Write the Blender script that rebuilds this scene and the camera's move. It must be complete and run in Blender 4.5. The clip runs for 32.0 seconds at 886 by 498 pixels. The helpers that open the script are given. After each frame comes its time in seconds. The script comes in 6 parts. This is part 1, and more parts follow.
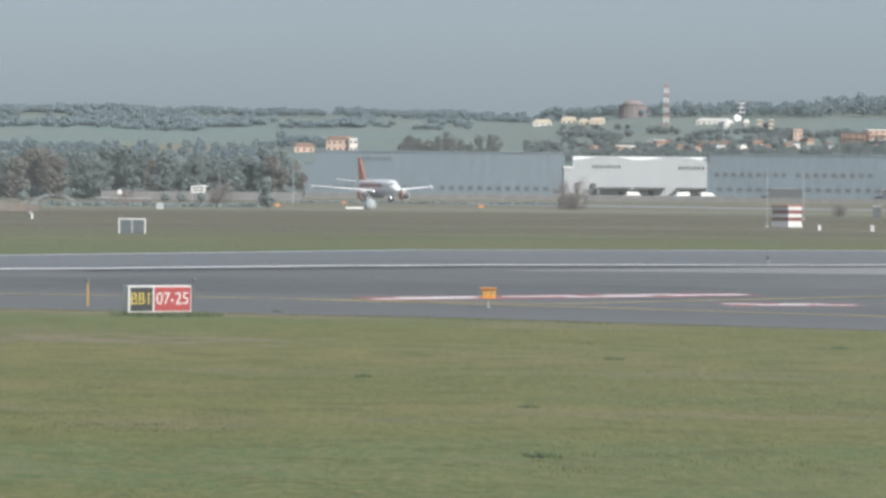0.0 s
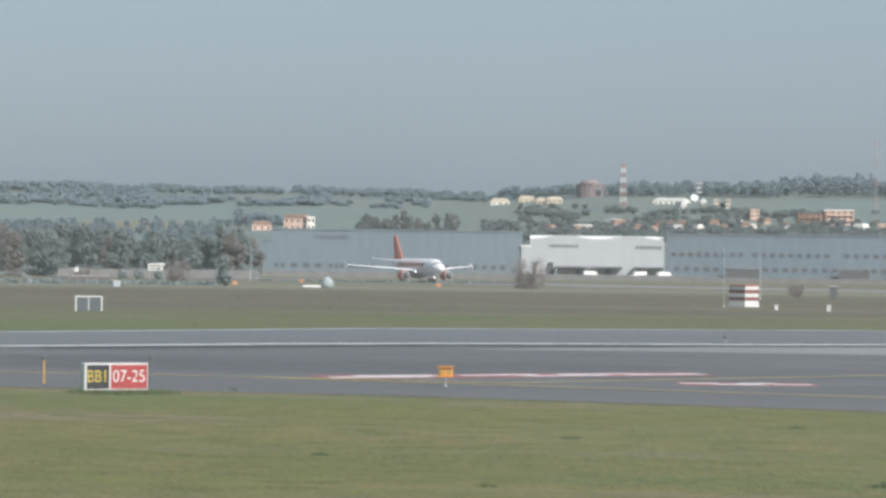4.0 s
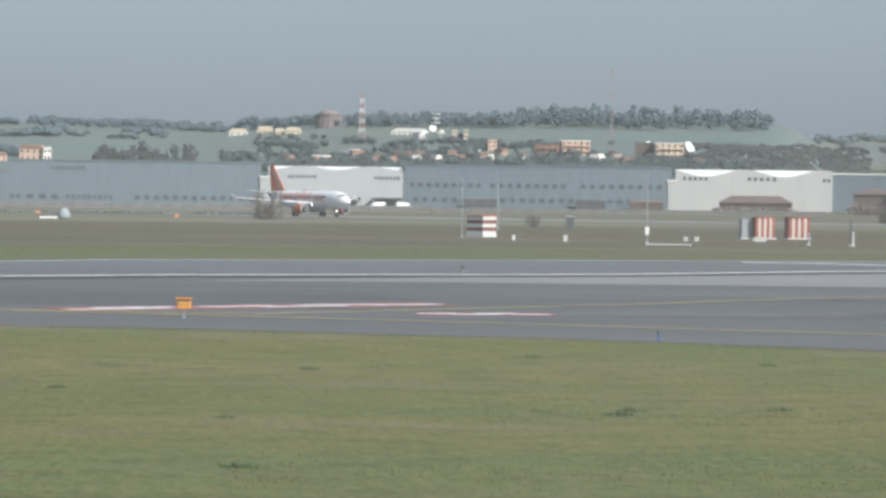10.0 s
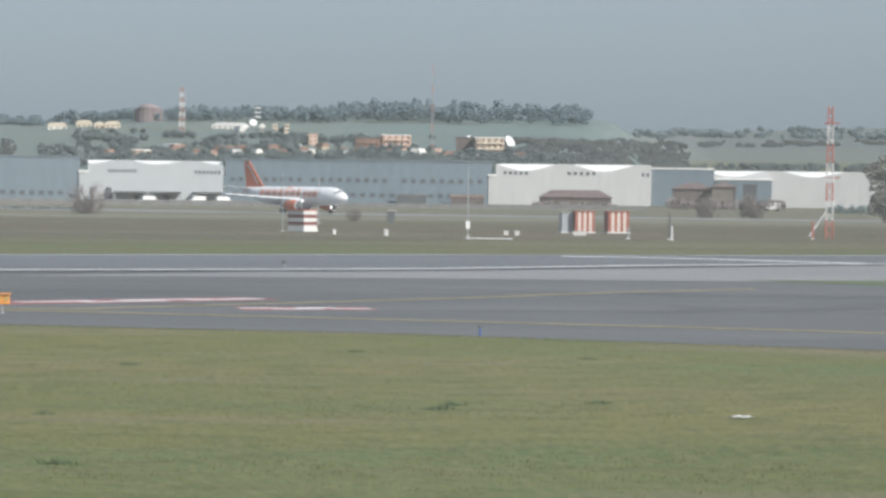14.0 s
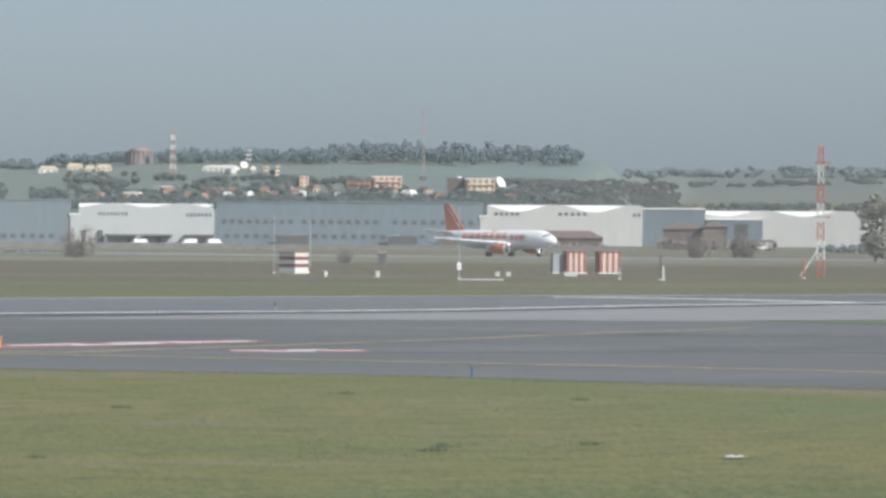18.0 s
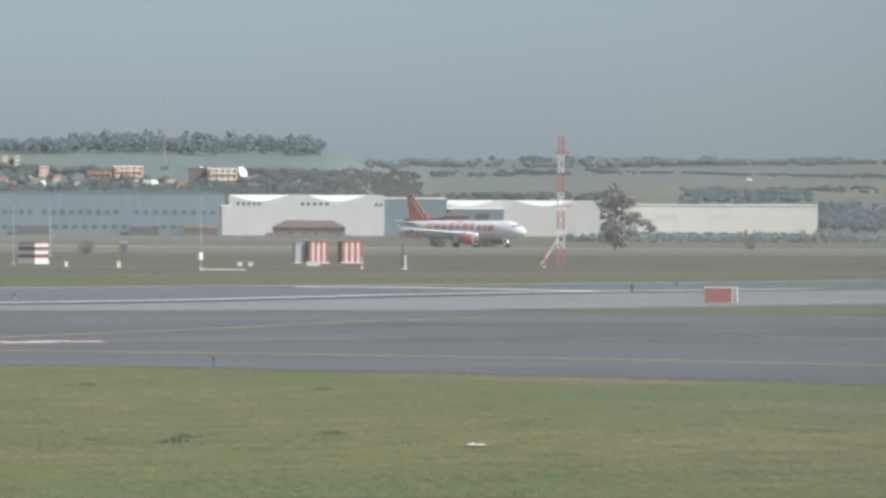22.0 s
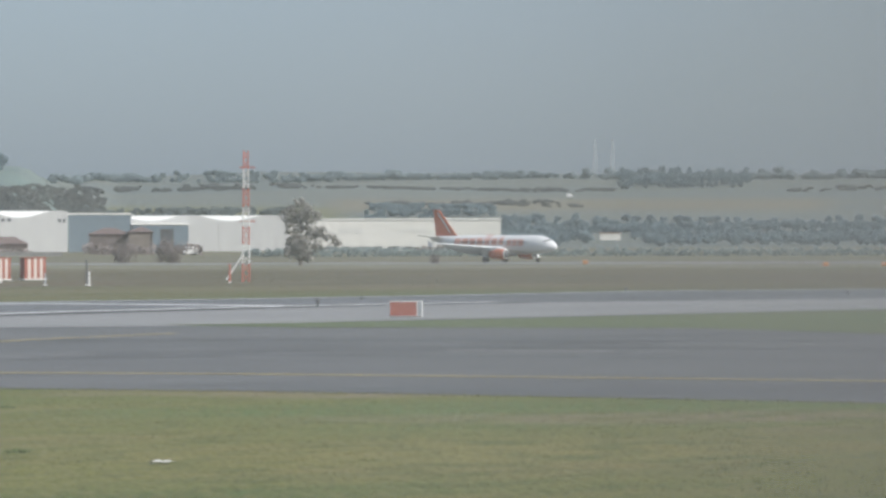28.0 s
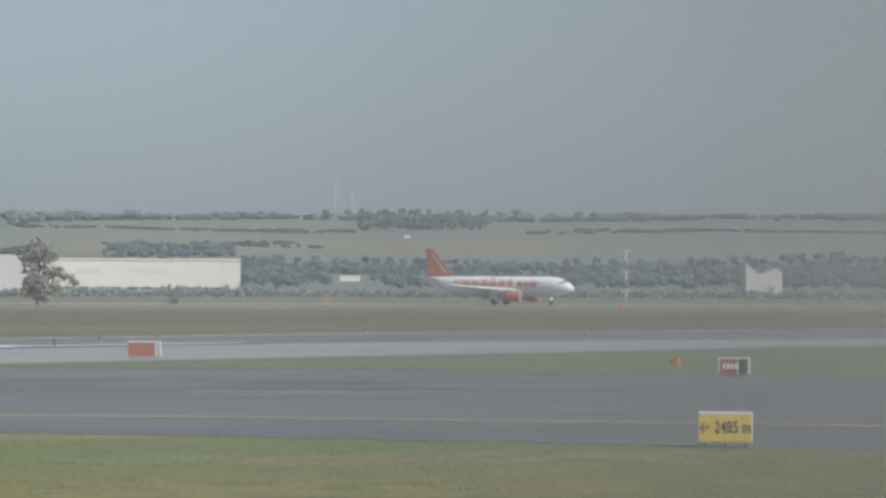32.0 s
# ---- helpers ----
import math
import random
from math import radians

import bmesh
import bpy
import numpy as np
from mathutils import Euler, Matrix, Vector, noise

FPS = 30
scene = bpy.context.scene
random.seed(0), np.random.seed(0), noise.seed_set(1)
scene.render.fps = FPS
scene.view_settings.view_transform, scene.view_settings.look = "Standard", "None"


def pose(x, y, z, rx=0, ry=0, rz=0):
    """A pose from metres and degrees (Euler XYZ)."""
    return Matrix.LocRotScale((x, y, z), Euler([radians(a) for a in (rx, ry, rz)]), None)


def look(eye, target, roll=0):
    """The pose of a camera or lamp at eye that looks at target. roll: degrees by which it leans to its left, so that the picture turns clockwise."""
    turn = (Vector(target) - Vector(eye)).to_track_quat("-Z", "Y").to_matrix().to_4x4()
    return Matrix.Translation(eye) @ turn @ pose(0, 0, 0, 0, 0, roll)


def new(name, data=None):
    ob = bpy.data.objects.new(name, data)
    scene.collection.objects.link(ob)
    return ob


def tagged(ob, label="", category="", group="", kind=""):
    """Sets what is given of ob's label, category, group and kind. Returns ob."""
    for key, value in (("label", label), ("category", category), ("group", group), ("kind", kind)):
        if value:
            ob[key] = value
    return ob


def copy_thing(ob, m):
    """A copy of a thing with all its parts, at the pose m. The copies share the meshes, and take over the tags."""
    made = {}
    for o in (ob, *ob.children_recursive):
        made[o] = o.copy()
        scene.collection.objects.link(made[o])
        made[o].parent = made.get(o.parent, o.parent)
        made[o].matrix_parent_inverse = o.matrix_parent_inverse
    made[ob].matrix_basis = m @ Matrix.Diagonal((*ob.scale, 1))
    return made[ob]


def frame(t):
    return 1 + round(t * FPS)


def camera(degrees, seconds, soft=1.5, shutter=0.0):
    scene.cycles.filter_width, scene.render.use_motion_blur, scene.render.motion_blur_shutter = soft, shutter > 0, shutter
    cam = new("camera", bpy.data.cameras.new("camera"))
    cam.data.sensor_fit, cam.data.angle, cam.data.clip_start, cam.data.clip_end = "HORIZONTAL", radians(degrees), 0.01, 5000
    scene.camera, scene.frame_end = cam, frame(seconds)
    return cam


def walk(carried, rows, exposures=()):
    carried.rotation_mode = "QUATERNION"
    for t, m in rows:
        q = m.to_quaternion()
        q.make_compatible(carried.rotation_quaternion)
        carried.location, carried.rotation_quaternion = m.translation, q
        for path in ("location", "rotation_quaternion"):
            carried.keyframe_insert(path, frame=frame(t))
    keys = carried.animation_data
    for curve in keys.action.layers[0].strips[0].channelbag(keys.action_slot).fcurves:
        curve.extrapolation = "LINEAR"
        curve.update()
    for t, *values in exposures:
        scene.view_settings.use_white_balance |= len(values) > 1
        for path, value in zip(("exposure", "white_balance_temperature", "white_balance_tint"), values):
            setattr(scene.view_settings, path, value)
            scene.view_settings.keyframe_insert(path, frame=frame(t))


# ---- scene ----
cam = camera(17.82, 32.0, soft=3.0)
walk(cam, [
    (0, pose(-0.005, -0.000, 4.439, 88.7231, -0.5358, 4.4957)),
    (0.5, pose(-0.005, -0.000, 4.433, 88.5732, -0.6612, 4.6043)),
    (1, pose(-0.010, -0.000, 4.436, 88.5450, -0.7224, 5.2390)),
    (1.5, pose(-0.006, -0.000, 4.432, 88.6397, -0.4092, 5.2971)),
    (2, pose(-0.006, -0.000, 4.433, 89.4325, -0.8243, 4.6092)),
    (2.5, pose(-0.001, -0.000, 4.441, 89.9780, -0.6387, 4.0712)),
    (3, pose(-0.006, -0.000, 4.428, 90.0428, -0.6778, 3.7597)),
    (3.5, pose(-0.013, -0.000, 4.425, 90.1939, -0.7685, 3.6410)),
    (5.5, pose(-0.001, 0.000, 4.465, 90.4313, -0.5643, 3.6273)),
    (6, pose(0.008, 0.000, 4.464, 90.3898, -0.7328, 3.3239)),
    (6.5, pose(0.006, 0.000, 4.465, 90.5429, -0.5305, 2.6922)),
    (7, pose(0.007, 0.000, 4.466, 90.4442, -0.4252, 2.6737)),
    (7.5, pose(0.003, 0.000, 4.461, 90.3605, -0.4949, 2.8792)),
    (8, pose(-0.004, 0.000, 4.463, 90.1403, -0.5009, 3.1073)),
    (8.5, pose(0.003, 0.000, 4.470, 89.8841, -0.8528, 3.0170)),
    (8.7, pose(-0.001, 0.000, 4.467, 89.8756, -0.7512, 2.8651)),
    (8.8, pose(-0.010, 0.000, 4.456, 89.9318, -1.0344, -0.0221)),
    (9, pose(-0.002, 0.000, 4.454, 90.0185, -1.0245, -0.0185)),
    (9.5, pose(-0.007, 0.000, 4.448, 89.7771, -0.7578, -0.8384)),
    (10, pose(-0.001, 0.000, 4.443, 88.9832, -0.6499, -1.6607)),
    (10.5, pose(-0.008, 0.000, 4.437, 89.1529, -0.3686, -2.6132)),
    (11, pose(-0.011, 0.000, 4.446, 89.1396, -0.1332, -2.6408)),
    (11.5, pose(-0.003, -0.000, 4.447, 89.1986, -0.3791, -2.4451)),
    (12, pose(0.010, -0.000, 4.443, 89.1495, -0.3266, -2.5157)),
    (12.5, pose(-0.004, 0.000, 4.448, 89.0243, -0.2205, -2.5370)),
    (13, pose(0.000, 0.000, 4.446, 89.0816, -0.4615, -3.9150)),
    (13.5, pose(-0.007, 0.000, 4.447, 88.9721, -0.6278, -4.7972)),
    (14, pose(-0.009, 0.000, 4.449, 88.9074, -0.6321, -5.2917)),
    (14.5, pose(-0.015, 0.000, 4.449, 88.8482, -0.6723, -5.5833)),
    (16.5, pose(-0.009, 0.000, 4.450, 89.6478, -0.6894, -5.6932)),
    (17, pose(-0.006, 0.000, 4.454, 89.7509, -0.7909, -5.7262)),
    (17.5, pose(-0.010, 0.000, 4.453, 89.8487, -0.6550, -5.7429)),
    (18, pose(-0.003, 0.000, 4.449, 89.7462, -0.3324, -5.4690)),
    (18.5, pose(-0.005, 0.000, 4.456, 89.7996, -0.1568, -6.3277)),
    (19, pose(-0.003, -0.000, 4.447, 89.9658, -0.3501, -7.6169)),
    (19.5, pose(-0.002, 0.000, 4.457, 90.0326, -0.3209, -8.3874)),
    (20, pose(0.002, -0.000, 4.453, 90.0441, -0.6151, -8.6430)),
    (20.5, pose(0.004, -0.000, 4.451, 90.0506, -0.8462, -9.1896)),
    (21, pose(0.011, -0.000, 4.453, 89.9386, -0.7002, -9.7649)),
    (21.5, pose(0.014, -0.000, 4.451, 89.8666, -0.5101, -10.3477)),
    (22, pose(0.013, -0.000, 4.449, 89.5609, -0.2101, -10.6903)),
    (22.5, pose(0.013, -0.000, 4.457, 89.4870, -0.1216, -11.3998)),
    (23, pose(0.019, -0.000, 4.456, 89.4655, -0.0578, -11.8949)),
    (23.5, pose(0.008, -0.000, 4.452, 89.4472, 0.0323, -12.3891)),
    (24, pose(0.013, -0.000, 4.454, 89.5933, 0.1337, -12.9262)),
    (24.5, pose(0.013, -0.000, 4.451, 89.7668, -0.0661, -13.8057)),
    (25, pose(0.010, 0.000, 4.452, 89.8347, -0.1028, -14.9371)),
    (25.5, pose(0.010, 0.000, 4.450, 89.6456, 0.0839, -15.3450)),
    (27.5, pose(0.010, 0.000, 4.450, 89.7889, 0.2837, -16.8142)),
    (28, pose(0.010, 0.000, 4.451, 89.8645, 0.1239, -17.0669)),
    (28.5, pose(-0.003, 0.000, 4.450, 89.6833, -0.1594, -17.1772)),
    (29, pose(-0.004, 0.000, 4.451, 89.0976, 0.0560, -18.0519)),
    (29.5, pose(-0.000, -0.000, 4.444, 89.9228, 0.0427, -20.6185)),
    (30, pose(-0.002, 0.000, 4.450, 90.2470, 0.1379, -20.9578)),
    (30.5, pose(-0.019, 0.001, 4.455, 90.3552, 0.0928, -21.3345)),
    (31, pose(0.001, -0.000, 4.451, 90.4401, 0.1794, -21.4265)),
    (31.5, pose(-0.004, 0.000, 4.453, 90.5588, -0.0062, -21.6165)),
    (32, pose(0.006, -0.000, 4.440, 90.7024, -0.1825, -22.3403)),
], exposures=[(0, 0.47, 6080, 11), (14, 0.48, 6080, 11), (20, 0.43, 6080, 11), (24, 0.48, 6080, 11), (32, 0.45, 6080, 11)])

# ---- world, sun ----
SUN_AZ, SUN_EL = 136.0, 36.0          # compass direction to the sun, 0 is +y, 90 is +x; degrees above the horizon
world = bpy.data.worlds.new("sky")
scene.world = world
world.use_nodes = True
wn = world.node_tree
wn.nodes.clear()
sky = wn.nodes.new("ShaderNodeTexSky")
sky.sky_type, sky.sun_disc = "NISHITA", False
sky.sun_elevation, sky.sun_rotation = radians(SUN_EL), radians(SUN_AZ)
sky.air_density, sky.dust_density, sky.ozone_density = 1.0, 4.0, 2.0
bg = wn.nodes.new("ShaderNodeBackground")
bg.inputs["Strength"].default_value = 0.12
haze = wn.nodes.new("ShaderNodeMix")
haze.data_type = "RGBA"
haze.inputs["Factor"].default_value = 0.65
haze.inputs["B"].default_value = (2.15, 2.55, 2.80, 1)      # the even grey-blue of a hazy sky
wo = wn.nodes.new("ShaderNodeOutputWorld")
wn.links.new(sky.outputs["Color"], haze.inputs["A"])
wn.links.new(haze.outputs["Result"], bg.inputs["Color"])
wn.links.new(bg.outputs["Background"], wo.inputs["Surface"])
sun_data = bpy.data.lights.new("sun", "SUN")
sun_data.energy, sun_data.angle, sun_data.color = 3.9, radians(6.0), (1.0, 0.94, 0.84)
sun = new("sun", sun_data)
_a, _e = radians(SUN_AZ), radians(SUN_EL)
sun.matrix_world = look((0, 0, 300), (-math.sin(_a) * math.cos(_e) * 100, -math.cos(_a) * math.cos(_e) * 100, 300 - math.sin(_e) * 100))

EYE = 4.45
F = 5000.0        # a slope of one part in F is the unit in which heights over the horizon are given


# ---- materials ----
def material(name, color, rough=0.8, metal=0.0, vary=0.15, scale=1.0, color2=None, bump=0.0, scale2=None, island=0.0, stretch=(1, 1, 1), emit=0.0, spec=0.3, through_light=0.0):
    m = bpy.data.materials.new(name)
    m.use_nodes = True
    nt = m.node_tree
    b = nt.nodes["Principled BSDF"]
    b.inputs["Roughness"].default_value, b.inputs["Metallic"].default_value = rough, metal
    b.inputs["Specular IOR Level"].default_value = spec
    tc = nt.nodes.new("ShaderNodeTexCoord")
    mp = nt.nodes.new("ShaderNodeMapping")
    mp.inputs["Scale"].default_value = stretch
    nt.links.new(tc.outputs["Object"], mp.inputs["Vector"])
    n1 = nt.nodes.new("ShaderNodeTexNoise")
    n1.inputs["Scale"].default_value, n1.inputs["Detail"].default_value = scale, 6
    n2 = nt.nodes.new("ShaderNodeTexNoise")
    n2.inputs["Scale"].default_value, n2.inputs["Detail"].default_value = scale2 or scale * 9, 4
    nt.links.new(mp.outputs["Vector"], n1.inputs["Vector"])
    nt.links.new(mp.outputs["Vector"], n2.inputs["Vector"])
    ramp = nt.nodes.new("ShaderNodeValToRGB")
    c2 = color2 or tuple(c * (1 - vary) for c in color)
    ramp.color_ramp.elements[0].color, ramp.color_ramp.elements[0].position = (*color, 1), 0.35
    ramp.color_ramp.elements[1].color, ramp.color_ramp.elements[1].position = (*c2, 1), 0.65
    nt.links.new(n1.outputs["Fac"], ramp.inputs["Fac"])
    mul = nt.nodes.new("ShaderNodeMix")
    mul.data_type, mul.blend_type = "RGBA", "MULTIPLY"
    mul.inputs["Factor"].default_value = 1.0
    r2 = nt.nodes.new("ShaderNodeMapRange")
    r2.inputs["From Min"].default_value, r2.inputs["From Max"].default_value = 0.3, 0.7
    r2.inputs["To Min"].default_value, r2.inputs["To Max"].default_value = 1 - vary, 1 + vary * 0.5
    nt.links.new(n2.outputs["Fac"], r2.inputs["Value"])
    nt.links.new(ramp.outputs["Color"], mul.inputs["A"])
    nt.links.new(r2.outputs["Result"], mul.inputs["B"])
    out = mul.outputs["Result"]
    if island:
        g = nt.nodes.new("ShaderNodeNewGeometry")
        r3 = nt.nodes.new("ShaderNodeMapRange")
        r3.inputs["To Min"].default_value, r3.inputs["To Max"].default_value = 1 - island, 1 + island
        nt.links.new(g.outputs["Random Per Island"], r3.inputs["Value"])
        m2 = nt.nodes.new("ShaderNodeMix")
        m2.data_type, m2.blend_type = "RGBA", "MULTIPLY"
        m2.inputs["Factor"].default_value = 1.0
        nt.links.new(out, m2.inputs["A"])
        nt.links.new(r3.outputs["Result"], m2.inputs["B"])
        out = m2.outputs["Result"]
    nt.links.new(out, b.inputs["Base Color"])
    if emit:
        nt.links.new(out, b.inputs["Emission Color"])
        b.inputs["Emission Strength"].default_value = emit
    if through_light:
        tl = nt.nodes.new("ShaderNodeBsdfTranslucent")
        nt.links.new(out, tl.inputs["Color"])
        ms = nt.nodes.new("ShaderNodeMixShader")
        ms.inputs["Fac"].default_value = through_light
        nt.links.new(b.outputs["BSDF"], ms.inputs[1])
        nt.links.new(tl.outputs["BSDF"], ms.inputs[2])
        nt.links.new(ms.outputs["Shader"], nt.nodes["Material Output"].inputs["Surface"])
    if bump:
        bp = nt.nodes.new("ShaderNodeBump")
        bp.inputs["Strength"].default_value, bp.inputs["Distance"].default_value = bump, 0.05
        nt.links.new(n2.outputs["Fac"], bp.inputs["Height"])
        nt.links.new(bp.outputs["Normal"], b.inputs["Normal"])
    return m


def plain(name, color, rough=0.5, metal=0.0, vary=0.08, scale=0.7):
    return material(name, color, rough, metal, vary, scale)


M = {
    "asphalt": material("asphalt", (0.080, 0.083, 0.090), 0.9, 0, 0.2, 0.07, (0.116, 0.117, 0.122), 0.1, 1.5, stretch=(0.12, 1, 1)),
    "concrete": material("concrete", (0.225, 0.225, 0.228), 0.9, 0, 0.12, 0.06, (0.192, 0.194, 0.198), 0.1, 2.0),
    "runway": material("runway_asphalt", (0.105, 0.112, 0.124), 0.9, 0, 0.12, 0.04, (0.125, 0.13, 0.142), 0.1, 2.5, stretch=(0.15, 1, 1)),
    "asphalt_dark": material("dark_asphalt", (0.070, 0.074, 0.083), 0.9, 0, 0.2, 0.1, (0.086, 0.090, 0.098), stretch=(0.1, 1, 1)),
    "asphalt_pale": material("pale_worn_asphalt", (0.128, 0.130, 0.134), 0.9, 0, 0.2, 0.2, (0.112, 0.114, 0.118), stretch=(0.1, 1, 1)),
    "paint_white": material("worn_white_paint", (0.70, 0.70, 0.70), 0.8, 0, 0.25, 0.8),
    "paint_yellow": material("worn_yellow_paint", (0.33, 0.27, 0.125), 0.8, 0, 0.3, 0.6),
    "paint_red": material("worn_red_paint", (0.36, 0.13, 0.13), 0.8, 0, 0.35, 0.5),
    "white": plain("white_paint", (0.80, 0.80, 0.79), 0.5),
    "offwhite": plain("dull_white_paint", (0.6, 0.6, 0.58), 0.7),
    "pale_shell": plain("pale_grey_shell", (0.30, 0.335, 0.345), 0.6),
    # grey lightened for haze on far masts and pylons; plain pale grey elsewhere
    "haze_steel": plain("pale_hazed_steel", (0.38, 0.42, 0.44), 0.7),
    "grey": plain("grey_paint", (0.30, 0.32, 0.34), 0.6),
    "darkgrey": plain("dark_grey_metal", (0.10, 0.105, 0.11), 0.6),
    "black": plain("black_face", (0.025, 0.025, 0.028), 0.5),
    "red": plain("red_face", (0.33, 0.045, 0.045), 0.5),
    "redorange": plain("red_orange_paint", (0.43, 0.13, 0.095), 0.6, vary=0.2),
    "bandred": plain("dull_dark_red_paint", (0.17, 0.055, 0.05), 0.7),
    "striped": plain("sun_bleached_red_paint", (0.34, 0.115, 0.085), 0.7, vary=0.25),
    "cream": plain("soiled_cream_paint", (0.56, 0.50, 0.45), 0.7, vary=0.15),
    # orange muted in the colour itself for the haze before far boards
    "marker": plain("hazed_orange_board", (0.55, 0.26, 0.12), 0.7),
    "orange": plain("orange_paint", (0.75, 0.30, 0.04), 0.5),
    "yellow": plain("yellow_face", (0.78, 0.56, 0.05), 0.5),
    "sign_yellow": plain("dull_yellow_face", (0.55, 0.42, 0.06), 0.5),
    # aircraft orange desaturated to imitate haze over the far runway
    "livery": plain("aircraft_orange", (0.48, 0.15, 0.085), 0.45),
    "airwhite": plain("aircraft_white", (0.68, 0.69, 0.70), 0.35, vary=0.03),
    "airgrey": plain("aircraft_grey", (0.50, 0.52, 0.54), 0.4),
    "metal": plain("bare_metal", (0.55, 0.56, 0.58), 0.35, 0.9),
    "tyre": plain("black_rubber", (0.03, 0.03, 0.03), 0.8),
    "glassdark": plain("dark_window_glass", (0.03, 0.035, 0.04), 0.1),
    "lamp": material("lit_lamp", (1.0, 0.97, 0.9), 0.3, emit=3.0),
    "clad_blue": material("blue_grey_cladding", (0.142, 0.180, 0.210), 0.55, 0.0, 0.08, 0.03, (0.154, 0.192, 0.220), 0, 0.5, stretch=(1, 1, 0.2)),
    "clad_white": material("white_cladding", (0.479, 0.483, 0.475), 0.6, 0.0, 0.08, 0.05, (0.445, 0.449, 0.445), 0, 0.6, stretch=(1, 1, 0.2)),
    "clad_pale": material("pale_grey_cladding", (0.41, 0.43, 0.44), 0.6, 0.0, 0.06, 0.05, (0.375, 0.395, 0.405), 0, 0.6, stretch=(1, 1, 0.2)),
    "wallgrey": material("weathered_grey_wall", (0.20, 0.20, 0.195), 0.9, 0, 0.2, 0.2),
    "clad_cream": material("cream_cladding", (0.655, 0.647, 0.608), 0.6, 0.0, 0.08, 0.05, (0.608, 0.601, 0.562), 0, 0.6),
    "roof_white": plain("white_sheet_roof", (0.80, 0.80, 0.76), 0.5),
    "brownwall": material("brown_brick", (0.145, 0.122, 0.115), 0.9, 0, 0.2, 0.3),
    "terracotta": material("terracotta_tiles", (0.34, 0.225, 0.175), 0.9, 0, 0.2, 0.5),
    "plaster": material("cream_plaster", (0.64, 0.56, 0.44), 0.9, 0, 0.12, 0.3),
    "plaster_o": material("orange_plaster", (0.62, 0.455, 0.365), 0.9, 0, 0.12, 0.3),
    "plaster_w": material("white_plaster", (0.74, 0.72, 0.66), 0.9, 0, 0.1, 0.3),
    # belt tree leaves, green and brown, greyed and lightened to carry haze
    "leaf": material("hazed_green_leaves", (0.265, 0.317, 0.309), 0.8, 0, 0.15, 0.15, (0.240, 0.292, 0.290), island=0.10, through_light=0.5),
    "leaf_brown": material("hazed_brown_twigs_and_leaves", (0.273, 0.261, 0.243), 0.8, 0, 0.15, 0.15, (0.246, 0.246, 0.232), island=0.10, through_light=0.5),
    "leaf_grey": material("grey_green_leaves", (0.407, 0.396, 0.365), 0.8, 0, 0.2, 0.3, (0.355, 0.353, 0.325), island=0.15, through_light=0.5),
    # far leaves pale and blue: distance haze put into both colours
    "leaf_far": material("far_leaves_hazed_blue", (0.256, 0.330, 0.358), 0.9, 0, 0.10, 0.02, (0.234, 0.301, 0.330), island=0.08, through_light=0.5),
    "leaf_haze": material("far_leaves_hazed_pale", (0.31, 0.37, 0.385), 0.9, 0, 0.10, 0.02, (0.285, 0.345, 0.36), island=0.06, through_light=0.5),
    # hillside leaves and scrub, paled the same way for haze
    "leaf_mid": material("hazed_green_scrub", (0.231, 0.268, 0.266), 0.9, 0, 0.15, 0.03, (0.205, 0.243, 0.243), island=0.12, through_light=0.5),
    "scrub": material("hazed_brown_scrub", (0.220, 0.232, 0.222), 0.9, 0, 0.15, 0.01, (0.205, 0.224, 0.220), island=0.12, through_light=0.5),
    "weed": material("dry_weeds", (0.185, 0.162, 0.118), 0.9, 0, 0.2, 0.03, (0.160, 0.150, 0.100), island=0.3, through_light=0.6),
    # mast red paled for haze
    "hazed_red": plain("hazed_red_paint", (0.36, 0.24, 0.22), 0.7),
    "faded_brick": plain("faded_brick", (0.235, 0.195, 0.195), 0.9),
    "tar": material("tarred_joint", (0.035, 0.036, 0.040), 0.9, 0, 0.2, 0.2),
    "livery_soft": plain("orange_lettering", (0.60, 0.34, 0.28), 0.45),
    "rust": material("dull_rust_tiles", (0.165, 0.128, 0.120), 0.9, 0, 0.2, 0.5),
    "tanwall": material("tan_plaster", (0.20, 0.175, 0.155), 0.9, 0, 0.2, 0.4),
    "redwall": material("deep_red_plaster", (0.30, 0.115, 0.115), 0.9, 0, 0.15, 0.4),
    "terracotta_deep": material("deep_red_tiles", (0.33, 0.165, 0.125), 0.9, 0, 0.2, 1.2),
    "dull_yellow": plain("dull_yellow_paint", (0.42, 0.27, 0.07), 0.7),
    "slate": plain("slate_grey_glass", (0.102, 0.116, 0.127), 0.3),
    "leaf_dark": material("dark_green_grass", (0.135, 0.186, 0.068), 0.9, 0, 0.25, 1.0, island=0.3, through_light=0.4),
    "field": material("pale_dry_field", (0.175, 0.168, 0.125), 0.95, 0, 0.15, 0.02, (0.15, 0.15, 0.11)),
    "isle": material("dull_green_verge", (0.082, 0.110, 0.050), 0.95, 0, 0.2, 0.12, (0.100, 0.112, 0.056), 0.3, 3.0, stretch=(0.3, 1, 1)),
    "blue_lens": plain("blue_glass", (0.05, 0.12, 0.35), 0.2),
    "twig": material("bare_grey_twigs", (0.234, 0.206, 0.198), 0.9, 0, 0.2, 0.5, island=0.2),
    "bark": material("grey_brown_bark", (0.13, 0.11, 0.095), 0.95, 0, 0.3, 1.5),
    "blade": material("grass_blades", (0.202, 0.183, 0.050), 0.9, 0, 0.2, 0.10, (0.129, 0.151, 0.040), island=0.25, through_light=0.5),
}


